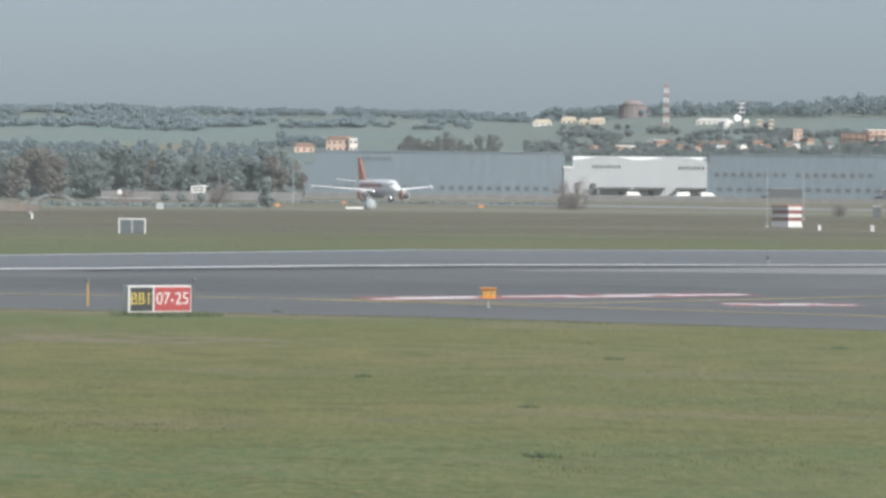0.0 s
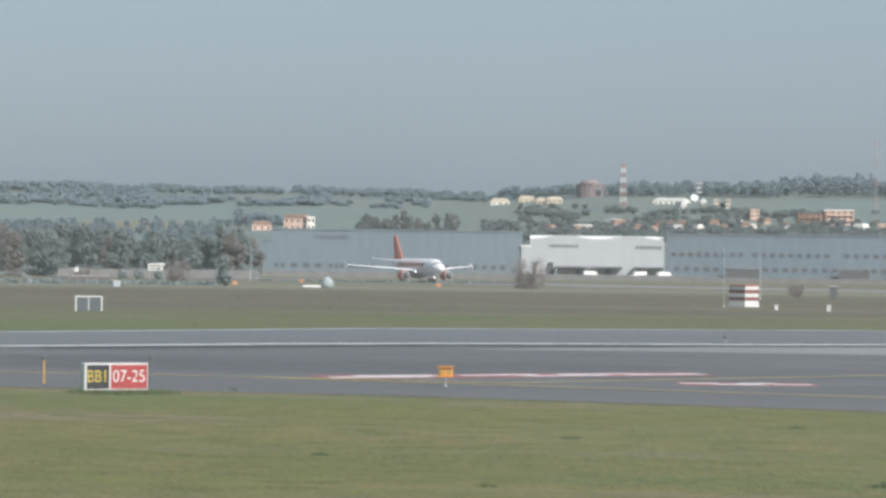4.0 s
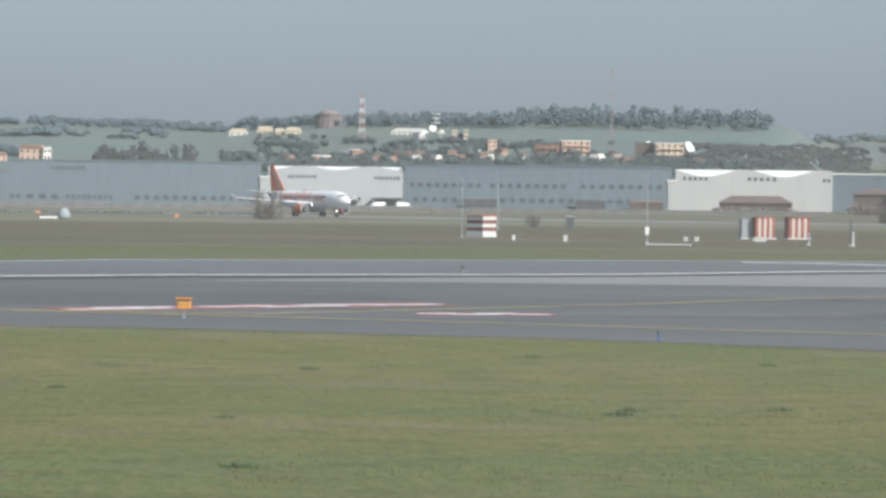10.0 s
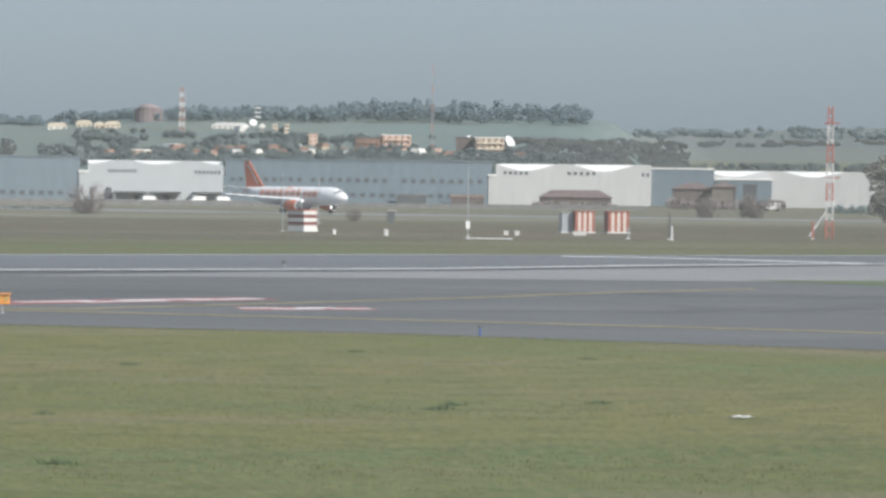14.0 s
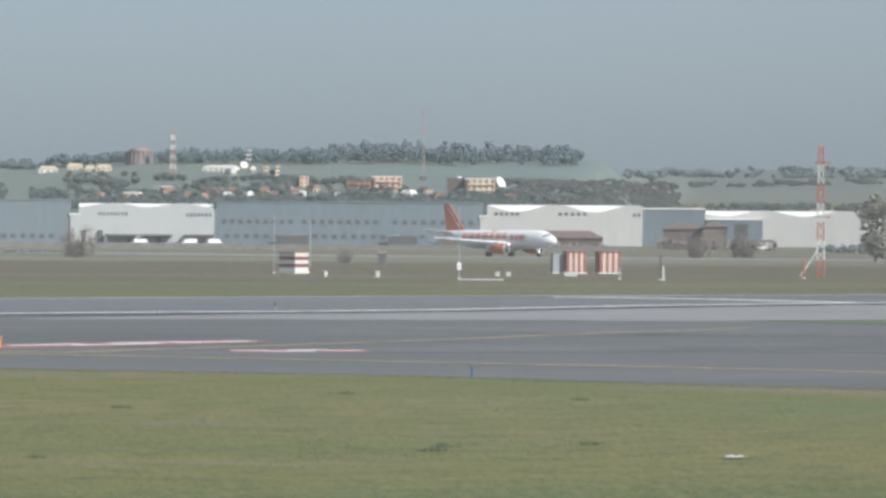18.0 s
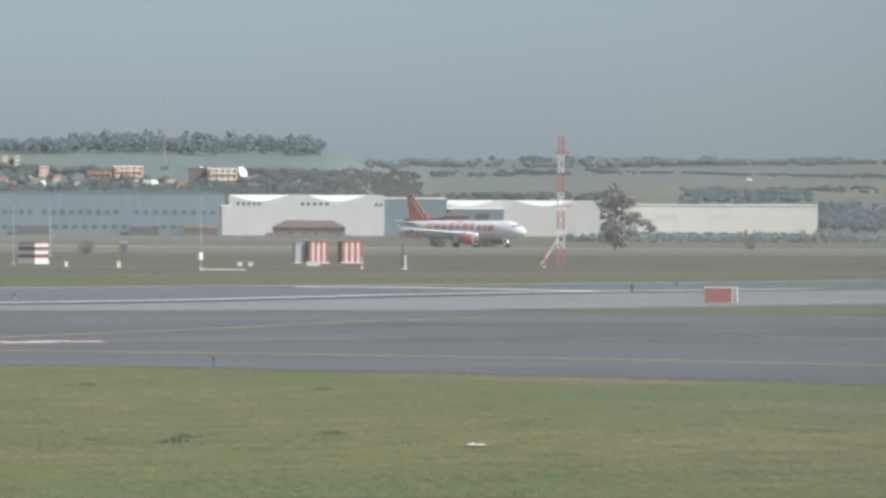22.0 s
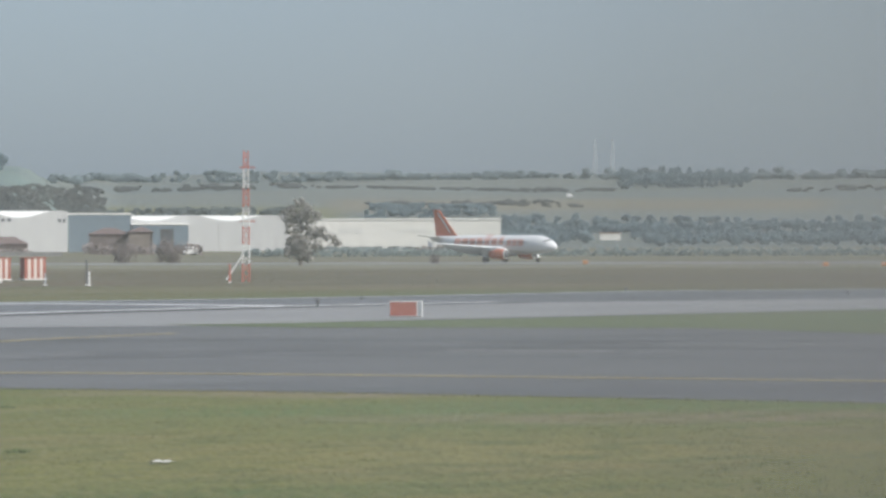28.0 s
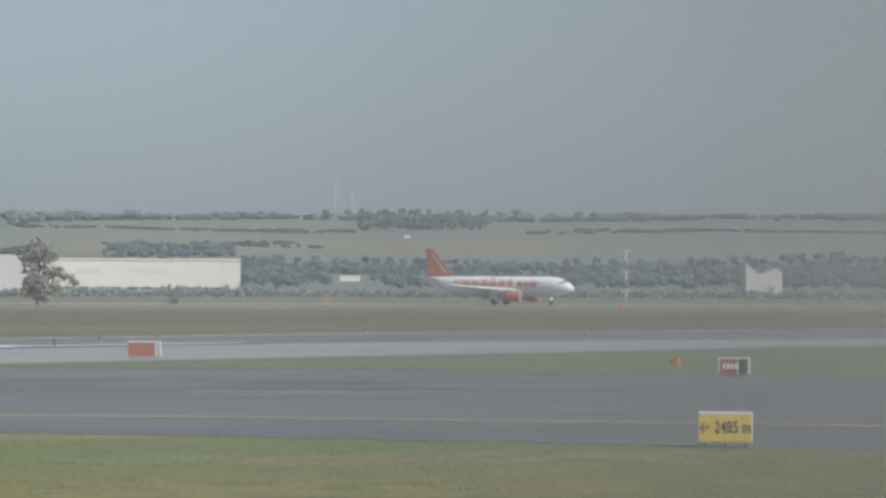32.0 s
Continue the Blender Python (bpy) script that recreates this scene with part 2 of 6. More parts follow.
def ground_material():
    """Grass near by, drier grass beyond the runway, fields and scrub on the hills with haze in their colour; by the
    distance over the plain.
    """
    m = bpy.data.materials.new("grassland")
    m.use_nodes = True
    nt = m.node_tree
    b = nt.nodes["Principled BSDF"]
    b.inputs["Roughness"].default_value, b.inputs["Specular IOR Level"].default_value = 0.95, 0.1
    geo = nt.nodes.new("ShaderNodeNewGeometry")

    def noise_tex(scale, detail=6, stretch=(1, 1, 1), lo=0.35, hi=0.65):
        mp = nt.nodes.new("ShaderNodeMapping")
        mp.inputs["Scale"].default_value = stretch
        n = nt.nodes.new("ShaderNodeTexNoise")
        n.inputs["Scale"].default_value, n.inputs["Detail"].default_value = scale, detail
        nt.links.new(geo.outputs["Position"], mp.inputs["Vector"])
        nt.links.new(mp.outputs["Vector"], n.inputs["Vector"])
        r = nt.nodes.new("ShaderNodeMapRange")
        r.inputs["From Min"].default_value, r.inputs["From Max"].default_value = lo, hi
        nt.links.new(n.outputs["Fac"], r.inputs["Value"])
        return r.outputs["Result"]

    def mix(fac, a, c, mode="MIX"):
        x = nt.nodes.new("ShaderNodeMix")
        x.data_type, x.blend_type = "RGBA", mode
        for key, v in (("Factor", fac), ("A", a), ("B", c)):
            if isinstance(v, (int, float)):
                x.inputs[key].default_value = v
            elif isinstance(v, tuple):
                x.inputs[key].default_value = (*v, 1)
            else:
                nt.links.new(v, x.inputs[key])
        return x.outputs["Result"]

    sep = nt.nodes.new("ShaderNodeSeparateXYZ")
    nt.links.new(geo.outputs["Position"], sep.inputs["Vector"])
    length = nt.nodes.new("ShaderNodeVectorMath")
    length.operation = "LENGTH"
    nt.links.new(geo.outputs["Position"], length.inputs[0])

    def ramp(lo, hi):
        r = nt.nodes.new("ShaderNodeMapRange")
        r.inputs["From Min"].default_value, r.inputs["From Max"].default_value = lo, hi
        nt.links.new(length.outputs["Value"], r.inputs["Value"])
        return r.outputs["Result"]

    near = mix(noise_tex(0.10, 7, (0.35, 1, 1)), (0.132, 0.134, 0.035), (0.098, 0.114, 0.032))
    near = mix(noise_tex(0.05, 5, (0.35, 1, 1), 0.48, 0.62), near, (0.170, 0.152, 0.051))
    near = mix(noise_tex(0.22, 6, (0.3, 1, 1), 0.50, 0.68), near, (0.163, 0.137, 0.056))
    near = mix(noise_tex(0.16, 4, (0.25, 1, 1.3), 0.56, 0.70), near, (0.070, 0.103, 0.030))
    near = mix(noise_tex(0.04, 5, (0.30, 1, 1), 0.50, 0.60), near, (0.087, 0.130, 0.046))
    near = mix(noise_tex(0.085, 6, (0.30, 1, 1), 0.57, 0.68), near, (0.180, 0.145, 0.103))
    near = mix(noise_tex(0.9, 6, (0.6, 1, 1), 0.46, 0.66), near, (0.082, 0.097, 0.028))
    near = mix(noise_tex(3.5, 5, (0.7, 1, 1), 0.50, 0.68), near, (0.160, 0.148, 0.060))
    near = mix(noise_tex(0.07, 7, (0.45, 1, 1), 0.56, 0.66), near, (0.176, 0.145, 0.090))
    near = mix(noise_tex(1.6, 7, (0.55, 1, 1), 0.54, 0.80), near, (0.081, 0.093, 0.036))
    near = mix(noise_tex(6.0, 5, (0.6, 1, 1), 0.52, 0.72), near, (0.178, 0.162, 0.070))
    strip = mix(noise_tex(0.02, 6, (0.4, 1, 1)), (0.114, 0.100, 0.077), (0.122, 0.108, 0.078))
    strip = mix(noise_tex(0.09, 6, (0.3, 1, 1), 0.45, 0.7), strip, (0.092, 0.088, 0.061))
    strip = mix(noise_tex(0.35, 6, (0.4, 1, 1), 0.48, 0.66), strip, (0.086, 0.086, 0.054))
    strip = mix(noise_tex(0.05, 6, (0.25, 1, 1), 0.56, 0.68), strip, (0.104, 0.112, 0.058))
    strip = mix(noise_tex(0.03, 6, (0.22, 1, 1), 0.52, 0.66), strip, (0.146, 0.126, 0.088))
    strip = mix(noise_tex(0.045, 7, (0.3, 1, 1), 0.58, 0.68), strip, (0.112, 0.082, 0.062))
    verge = mix(noise_tex(0.06, 6, (0.3, 1, 1), 0.45, 0.65), (0.100, 0.116, 0.050), (0.128, 0.118, 0.062))
    strip = mix(ramp(290, 222), strip, verge)
    col = mix(ramp(150, 165), near, strip)
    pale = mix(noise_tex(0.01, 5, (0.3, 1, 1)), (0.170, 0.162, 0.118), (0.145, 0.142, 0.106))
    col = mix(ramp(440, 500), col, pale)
    # hill fields bluer and paler than grass: haze mixed into the ground colour
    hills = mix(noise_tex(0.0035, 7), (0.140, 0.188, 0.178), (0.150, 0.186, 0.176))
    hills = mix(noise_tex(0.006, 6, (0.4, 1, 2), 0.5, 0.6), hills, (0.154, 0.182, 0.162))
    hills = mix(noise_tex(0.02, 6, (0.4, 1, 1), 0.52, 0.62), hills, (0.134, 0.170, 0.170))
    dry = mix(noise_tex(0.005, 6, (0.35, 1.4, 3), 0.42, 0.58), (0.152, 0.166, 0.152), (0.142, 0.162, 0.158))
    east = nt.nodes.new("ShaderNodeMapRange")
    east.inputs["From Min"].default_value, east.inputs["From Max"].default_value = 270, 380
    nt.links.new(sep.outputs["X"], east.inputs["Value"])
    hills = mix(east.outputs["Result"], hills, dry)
    ratio = nt.nodes.new("ShaderNodeMath")
    ratio.operation = "DIVIDE"
    nt.links.new(sep.outputs["Z"], ratio.inputs[0])
    nt.links.new(length.outputs["Value"], ratio.inputs[1])

    def band(lo, hi, soft, side_lo, side_hi):
        """One between two heights over the plain and two stretches of x over the distance."""
        out = None
        r = nt.nodes.new("ShaderNodeMath")
        r.operation = "DIVIDE"
        nt.links.new(sep.outputs["X"], r.inputs[0])
        nt.links.new(length.outputs["Value"], r.inputs[1])
        for src, a0, a1, s in ((ratio, lo / F, hi / F, soft / F), (r, side_lo, side_hi, 0.006)):
            for edge, sign in ((a0, 1), (a1, -1)):
                mr = nt.nodes.new("ShaderNodeMapRange")
                mr.inputs["From Min"].default_value, mr.inputs["From Max"].default_value = edge - sign * s, edge + sign * s
                nt.links.new(src.outputs["Value"], mr.inputs["Value"])
                if out is None:
                    out = mr.outputs["Result"]
                else:
                    mm = nt.nodes.new("ShaderNodeMath")
                    mm.operation = "MULTIPLY"
                    nt.links.new(out, mm.inputs[0])
                    nt.links.new(mr.outputs["Result"], mm.inputs[1])
                    out = mm.outputs["Value"]
        return out

    hills = mix(band(68, 82, 3, -0.20, -0.138), hills, (0.185, 0.175, 0.125))
    hills = mix(band(50, 74, 5, 0.175, 0.26), hills, (0.150, 0.155, 0.100))
    hills = mix(band(66, 86, 5, 0.255, 0.42), hills, (0.180, 0.172, 0.138))
    hills = mix(band(60, 80, 5, 0.44, 0.60), hills, (0.168, 0.166, 0.140))
    hills = mix(band(54, 68, 3, -0.066, -0.05), hills, (0.165, 0.140, 0.120))
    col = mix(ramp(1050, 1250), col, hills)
    nt.links.new(col, b.inputs["Base Color"])
    bump = nt.nodes.new("ShaderNodeBump")
    bump.inputs["Strength"].default_value, bump.inputs["Distance"].default_value = 0.4, 0.12
    nt.links.new(noise_tex(4.0, 5), bump.inputs["Height"])
    nt.links.new(bump.outputs["Normal"], b.inputs["Normal"])
    return m


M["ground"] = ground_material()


# ---- mesh helpers ----
def link_mesh(name, bm, mat, smooth=False):
    me = bpy.data.meshes.new(name)
    bm.normal_update()
    bm.to_mesh(me)
    bm.free()
    for m in mat if isinstance(mat, (list, tuple)) else [mat]:
        me.materials.append(m)
    if smooth:
        me.polygons.foreach_set("use_smooth", [True] * len(me.polygons))
    return new(name, me)


def part(name, bm, mat, parent, label="", smooth=False):
    ob = link_mesh(name, bm, mat, smooth)
    ob.parent = parent
    if label:
        ob["label"] = label
    return ob


def thing(name, m, label, category, group="", kind=""):
    ob = new(name)
    ob.matrix_world = m
    return tagged(ob, label, category, group, kind)


def box(bm, x0, x1, y0, y1, z0, z1, bevel=0.0, mi=0):
    vs = [bm.verts.new(p) for p in ((x0, y0, z0), (x1, y0, z0), (x1, y1, z0), (x0, y1, z0), (x0, y0, z1), (x1, y0, z1), (x1, y1, z1), (x0, y1, z1))]
    fs = [bm.faces.new([vs[i] for i in f]) for f in ((0, 3, 2, 1), (4, 5, 6, 7), (0, 1, 5, 4), (1, 2, 6, 5), (2, 3, 7, 6), (3, 0, 4, 7))]
    for f in fs:
        f.material_index = mi
    if bevel:
        bmesh.ops.bevel(bm, geom=list({e for f in fs for e in f.edges}), offset=bevel, segments=2, affect="EDGES", profile=0.5)
    return bm


def tube(bm, a, b, r0, r1=None, n=10, caps=True):
    a, b = Vector(a), Vector(b)
    r1 = r0 if r1 is None else r1
    q = (b - a).to_track_quat("Z", "Y")
    rings = []
    for c, r in ((a, r0), (b, r1)):
        rings.append([bm.verts.new(c + q @ Vector((r * math.cos(2 * math.pi * i / n), r * math.sin(2 * math.pi * i / n), 0))) for i in range(n)])
    for i in range(n):
        j = (i + 1) % n
        bm.faces.new((rings[0][i], rings[0][j], rings[1][j], rings[1][i]))
    if caps:
        bm.faces.new(rings[0][::-1])
        bm.faces.new(rings[1])
    return bm


def lathe(bm, profile, axis="z", n=16, center=(0, 0, 0)):
    """A body turned about an axis, from (place along it, radius) pairs."""
    rings = []
    c = Vector(center)
    for s, r in profile:
        ring = []
        for i in range(n):
            a = 2 * math.pi * i / n
            u, v = r * math.cos(a), r * math.sin(a)
            ring.append(bm.verts.new(c + Vector({"z": (u, v, s), "x": (s, u, v), "y": (u, s, v)}[axis])))
        rings.append(ring)
    for k in range(len(rings) - 1):
        for i in range(n):
            j = (i + 1) % n
            bm.faces.new((rings[k][i], rings[k][j], rings[k + 1][j], rings[k + 1][i]))
    bm.faces.new(rings[0][::-1])
    bm.faces.new(rings[-1])
    bmesh.ops.recalc_face_normals(bm, faces=bm.faces)
    return bm


def prism(bm, pts, y0, y1):
    """An outline in the x-z plane given thickness along y."""
    a = [bm.verts.new((x, y0, z)) for x, z in pts]
    b = [bm.verts.new((x, y1, z)) for x, z in pts]
    bm.faces.new(a)
    bm.faces.new(b[::-1])
    for i in range(len(pts)):
        j = (i + 1) % len(pts)
        bm.faces.new((a[i], b[i], b[j], a[j]))
    bmesh.ops.recalc_face_normals(bm, faces=bm.faces)
    return bm


def sheet(name, pts, z, mat):
    bm = bmesh.new()
    vs = [bm.verts.new((x, y, z)) for x, y in pts]
    f = bm.faces.new(vs)
    f.normal_update()
    if f.normal.z < 0:
        f.normal_flip()
    bmesh.ops.triangulate(bm, faces=[f])
    return link_mesh(name, bm, mat)


def lettering(text, height, mat, parent, m, label="", squeeze=1.0, bold=0.0):
    cu = bpy.data.curves.new("lettering", "FONT")
    cu.body, cu.size, cu.extrude, cu.align_x, cu.align_y, cu.offset = text, height / 0.72, 0.004, "CENTER", "CENTER", bold
    tmp = bpy.data.objects.new("lettering", cu)
    me = bpy.data.meshes.new_from_object(tmp)
    bpy.data.objects.remove(tmp)
    me.materials.append(mat)
    ob = new("lettering", me)
    ob.parent = parent
    ob.matrix_basis = m @ Matrix.Diagonal((squeeze, 1, 1, 1))
    if label:
        ob["label"] = label
    return ob


def polar(az, d, z=0.0):
    return Vector((math.sin(radians(az)) * d, math.cos(radians(az)) * d, z))


def facing(az, d, z=0.0, turn=0.0):
    """A pose at a bearing and distance, with its -y side turned to the eye (plus turn degrees)."""
    p = polar(az, d, z)
    return pose(p.x, p.y, p.z, 0, 0, -az + turn)


# ---- terrain ----
RIDGE_AZ = (-180, -40, -14, -8.4, -3.4, -2.0, 0, 4, 7.6, 8.4, 8.8, 9.2, 10.5, 13, 18, 20.6, 21.6, 25, 31, 60, 180)
RIDGE_EL = (110, 130, 132, 130, 126, 129, 132, 134, 137, 137, 130, 110, 113, 121, 120, 117, 118, 118, 120, 110, 110)
RIDGE_R = (2400, 2400, 2400, 2300, 2140, 2080, 2000, 1950, 1950, 1980, 2050, 2300, 2800, 2900, 2900, 2850, 2820, 2800, 2900, 2600, 2400)


def slope_at(r, az):
    top, rr = np.interp(az, RIDGE_AZ, RIDGE_EL), np.interp(az, RIDGE_AZ, RIDGE_R)
    t = np.clip((r - 1150) / (rr - 1150), 0, 1)
    return -11 + (top + 11) * (0.35 * t + 0.65 * t * t * (3 - 2 * t))


def height(r, az):
    """The ground's height: flat over the airfield, then rising to the hills."""
    rr = float(np.interp(az, RIDGE_AZ, RIDGE_R))
    if r < 760:
        return 0.0
    if r < 1150:
        t = (r - 760) / 390
        return (EYE - 11 / F * 1150) * t * t * (3 - 2 * t)
    p, k = polar(az, r), min(1, max(0, r - 1200) / 500)
    bumps = k * (noise.noise(p / 170) * 4 + noise.noise(p / 60) * 1.2)
    if r <= rr:
        return EYE + float(slope_at(r, az)) / F * r + bumps
    return EYE + float(slope_at(rr, az)) / F * rr - (r - rr) * 0.02 + bumps


def on_hill(az, el):
    """The distance at which the ground shows at that height over the horizon, and the ground's height there."""
    lo, hi = 1150.0, float(np.interp(az, RIDGE_AZ, RIDGE_R))
    for _ in range(30):
        mid = (lo + hi) / 2
        if slope_at(mid, az) < el:
            lo = mid
        else:
            hi = mid
    return lo, height(lo, az)


def build_ground():
    azs = [-180 + 5 * i for i in range(32)] + [-20 + 0.25 * i for i in range(224)] + [36 + 4 * i for i in range(36)]
    rs = [1.0, 6, 14, 25, 34, 40, 46, 52, 58, 64, 70, 78, 86, 94, 104, 116, 130, 150, 175, 205, 240, 290, 350, 420, 500, 580, 660, 740, 800, 860, 930, 1000, 1080]
    rs += [1150 + 35 * i for i in range(1, 52)] + [3100, 3400, 3900, 4700]
    verts, faces = [(0, 0, 0)], []
    for r in rs:
        for az in azs:
            p = polar(az, r)
            z = height(r, az)
            if r < 100:
                z += max(0, min(1, (76 - r) / 20)) * (noise.noise(p / 7) * 0.07 + noise.noise(p / 2.2) * 0.04)
            verts.append((p.x, p.y, z))
    n = len(azs)
    for i in range(n):
        faces.append((0, 1 + (i + 1) % n, 1 + i))
    for k in range(len(rs) - 1):
        for i in range(n):
            j = (i + 1) % n
            faces.append((1 + k * n + i, 1 + k * n + j, 1 + (k + 1) * n + j, 1 + (k + 1) * n + i))
    me = bpy.data.meshes.new("ground")
    me.from_pydata(verts, [], faces)
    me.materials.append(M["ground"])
    me.polygons.foreach_set("use_smooth", [True] * len(me.polygons))
    ob = new("ground", me)
    return tagged(ob, "green and straw-coloured airfield grass rising to hazy hills", "ground", kind="structure")


build_ground()


# ---- the window through which all is seen ----
def window_pane():
    m = bpy.data.materials.new("dusty_hazed_glass")
    m.use_nodes = True
    nt = m.node_tree
    nt.nodes.clear()
    m.surface_render_method, m.diffuse_color = "BLENDED", (1, 1, 1, 0.1)
    o = nt.nodes.new("ShaderNodeOutputMaterial")
    clear = nt.nodes.new("ShaderNodeBsdfTransparent")
    dust = nt.nodes.new("ShaderNodeBsdfDiffuse")
    mix = nt.nodes.new("ShaderNodeMixShader")
    tc = nt.nodes.new("ShaderNodeTexCoord")
    sep = nt.nodes.new("ShaderNodeSeparateXYZ")
    nt.links.new(tc.outputs["Object"], sep.inputs["Vector"])
    across = nt.nodes.new("ShaderNodeMapRange")
    across.inputs["From Min"].default_value, across.inputs["From Max"].default_value = -0.05, 0.25
    nt.links.new(sep.outputs["X"], across.inputs["Value"])
    thick = nt.nodes.new("ShaderNodeValToRGB")       # thin even veil for haze and dust, thicker and greyer smears to one side
    shade = nt.nodes.new("ShaderNodeValToRGB")
    for node, stops in ((thick, ((0.1, (0.055,) * 3), (0.33, (0.08,) * 3), (0.52, (0.16,) * 3), (0.66, (0.27,) * 3), (0.85, (0.46,) * 3))),
                        (shade, ((0.1, (0.55, 0.60, 0.62)), (0.33, (0.42, 0.45, 0.46)), (0.52, (0.26, 0.275, 0.28)), (0.70, (0.205, 0.213, 0.218))))):
        cr = node.color_ramp
        while len(cr.elements) < len(stops):
            cr.elements.new(0.5)
        for e, (at, c) in zip(cr.elements, stops):
            e.position, e.color = at, (*c, 1)
        nt.links.new(across.outputs["Result"], node.inputs["Fac"])
    low = nt.nodes.new("ShaderNodeMapRange")            # dust colour darker towards the bottom
    for key, v in (("From Min", -0.05), ("From Max", 0.0), ("To Min", 0.62), ("To Max", 1.0)):
        low.inputs[key].default_value = v
    nt.links.new(sep.outputs["Z"], low.inputs["Value"])
    dust_tint = nt.nodes.new("ShaderNodeMix")
    dust_tint.data_type, dust_tint.blend_type = "RGBA", "MULTIPLY"
    dust_tint.inputs["Factor"].default_value = 1.0
    nt.links.new(shade.outputs["Color"], dust_tint.inputs["A"])
    nt.links.new(low.outputs["Result"], dust_tint.inputs["B"])
    nt.links.new(dust_tint.outputs["Result"], dust.inputs["Color"])
    n = nt.nodes.new("ShaderNodeTexNoise")
    n.inputs["Scale"].default_value, n.inputs["Detail"].default_value = 14, 1
    nt.links.new(tc.outputs["Object"], n.inputs["Vector"])
    r2 = nt.nodes.new("ShaderNodeMapRange")
    r2.inputs["To Min"].default_value, r2.inputs["To Max"].default_value = 0.75, 1.25
    nt.links.new(n.outputs["Fac"], r2.inputs["Value"])
    mul = nt.nodes.new("ShaderNodeMath")
    mul.operation = "MULTIPLY"
    nt.links.new(thick.outputs["Color"], mul.inputs[0])
    nt.links.new(r2.outputs["Result"], mul.inputs[1])
    nt.links.new(mul.outputs["Value"], mix.inputs["Fac"])
    nt.links.new(clear.outputs["BSDF"], mix.inputs[1])
    nt.links.new(dust.outputs["BSDF"], mix.inputs[2])
    nt.links.new(mix.outputs["Shader"], o.inputs["Surface"])
    bm = bmesh.new()
    box(bm, -0.7, 0.7, 0, 0.004, -0.3, 0.3)
    ob = link_mesh("window_pane", bm, m)
    p = polar(8, 0.42, EYE)
    ob.matrix_world = pose(p.x, p.y, p.z, 0, 0, -8)
    ob.visible_shadow = False
    return tagged(ob, "dusty window pane with an even haze veil before the viewer", "window", kind="structure")


window_pane()


# ---- pavements and paint ----
RUN = Vector((0.80, 0.60)).normalized()      # the way along the near runway
NEAR_EDGE = [(-170, 122), (-60, 104), (-23, 97.3), (-7.5, 94.7), (7, 89.8), (19, 82.7), (24.5, 78.6), (33.5, 71.3), (48, 59), (75, 34), (110, 0)]
FAR_EDGE = [(240, 268), (135, 243), (92, 239), (68, 226), (50, 219), (17, 209), (-17, 195), (-40, 168), (-90, 128), (-170, 130)]
tagged(sheet("taxiway", NEAR_EDGE + [(140, 0), (240, 60)] + FAR_EDGE, 0.012, M["asphalt"]), "worn grey asphalt taxiway and runway shoulder", "taxiway", kind="structure")
tagged(sheet("runway", [(-170, 66), (-34, 141.6), (-13.8, 156.4), (9.2, 166.6), (24, 177), (44, 191), (70, 199), (110, 205), (240, 214), (240, 266), (135, 241), (92, 236), (68, 223), (50, 216), (17, 206), (-17, 192), (-40, 165), (-90, 125), (-170, 80)], 0.018, M["runway"]), "grey grooved asphalt runway", "runway", kind="structure")
tagged(sheet("shoulder", [(-9, 148), (-1, 149.3), (18, 149.2), (34, 147.8), (36, 151), (50, 157), (66, 163), (82, 169), (100, 177), (240, 196), (240, 212), (110, 203), (70, 196.8), (44, 187), (24, 173), (9.2, 163)], 0.023, M["concrete"]), "pale concrete strip beside the runway", "shoulder", kind="structure")
isle = sheet("grass_isle", [(30, 150.3), (36, 143), (46, 139), (55, 134.6), (60, 123.5), (67, 119), (90, 104), (140, 80), (240, 90), (240, 190), (100, 175), (82, 167), (66, 161), (50, 155), (38, 151.8)], 0.03, M["isle"])
tagged(isle, "grass island between taxiway and runway", "grass", kind="structure")


def stripe(name, pts, width, mat, z, label):
    bm = bmesh.new()
    rows = []
    for i, p in enumerate(pts):
        p = Vector(p)
        a, b = Vector(pts[max(i - 1, 0)]), Vector(pts[min(i + 1, len(pts) - 1)])
        d = (b - a).normalized()
        side = Vector((-d.y, d.x)) * width / 2
        rows.append((bm.verts.new((*(p + side), z)), bm.verts.new((*(p - side), z))))
    for (a, b), (c, d) in zip(rows, rows[1:]):
        bm.faces.new((a, b, d, c))
    return tagged(link_mesh(name, bm, mat), label, "marking", kind="structure")


stripe("runway_edge_line", [(-170, 62), (-29.4, 143.8), (-19, 153), (-10, 158.8), (0, 162.8), (9.2, 166.2), (16, 169.8), (24, 176.5), (30, 181.6), (44, 190), (66, 199.5)], 1.6, M["paint_white"], 0.03, "white painted runway edge line")
stripe("runway_edge_line", [(28, 207), (33.3, 206), (39.5, 201), (47.3, 192.4)], 2.2, M["paint_white"], 0.03, "white painted runway edge line")
stripe("taxi_line", [(-60, 112), (-30, 110.5), (-14, 108.5), (-4, 106.8), (3.6, 113.6), (12, 121), (20, 129.7), (28, 136)], 0.75, M["paint_yellow"], 0.028, "faded yellow taxi guide line")
stripe("taxi_line", [(-14, 108.0), (-4, 104.5), (7.2, 99.8), (14, 96.8), (21.3, 93.3), (33, 86), (48, 76), (80, 52)], 0.75, M["paint_yellow"], 0.028, "faded yellow taxiway edge line")
stripe("taxi_dash", [(34.3, 111.0), (37, 109.4), (40.2, 107.4)], 0.9, M["concrete"], 0.028, "short faded white line on the taxiway")


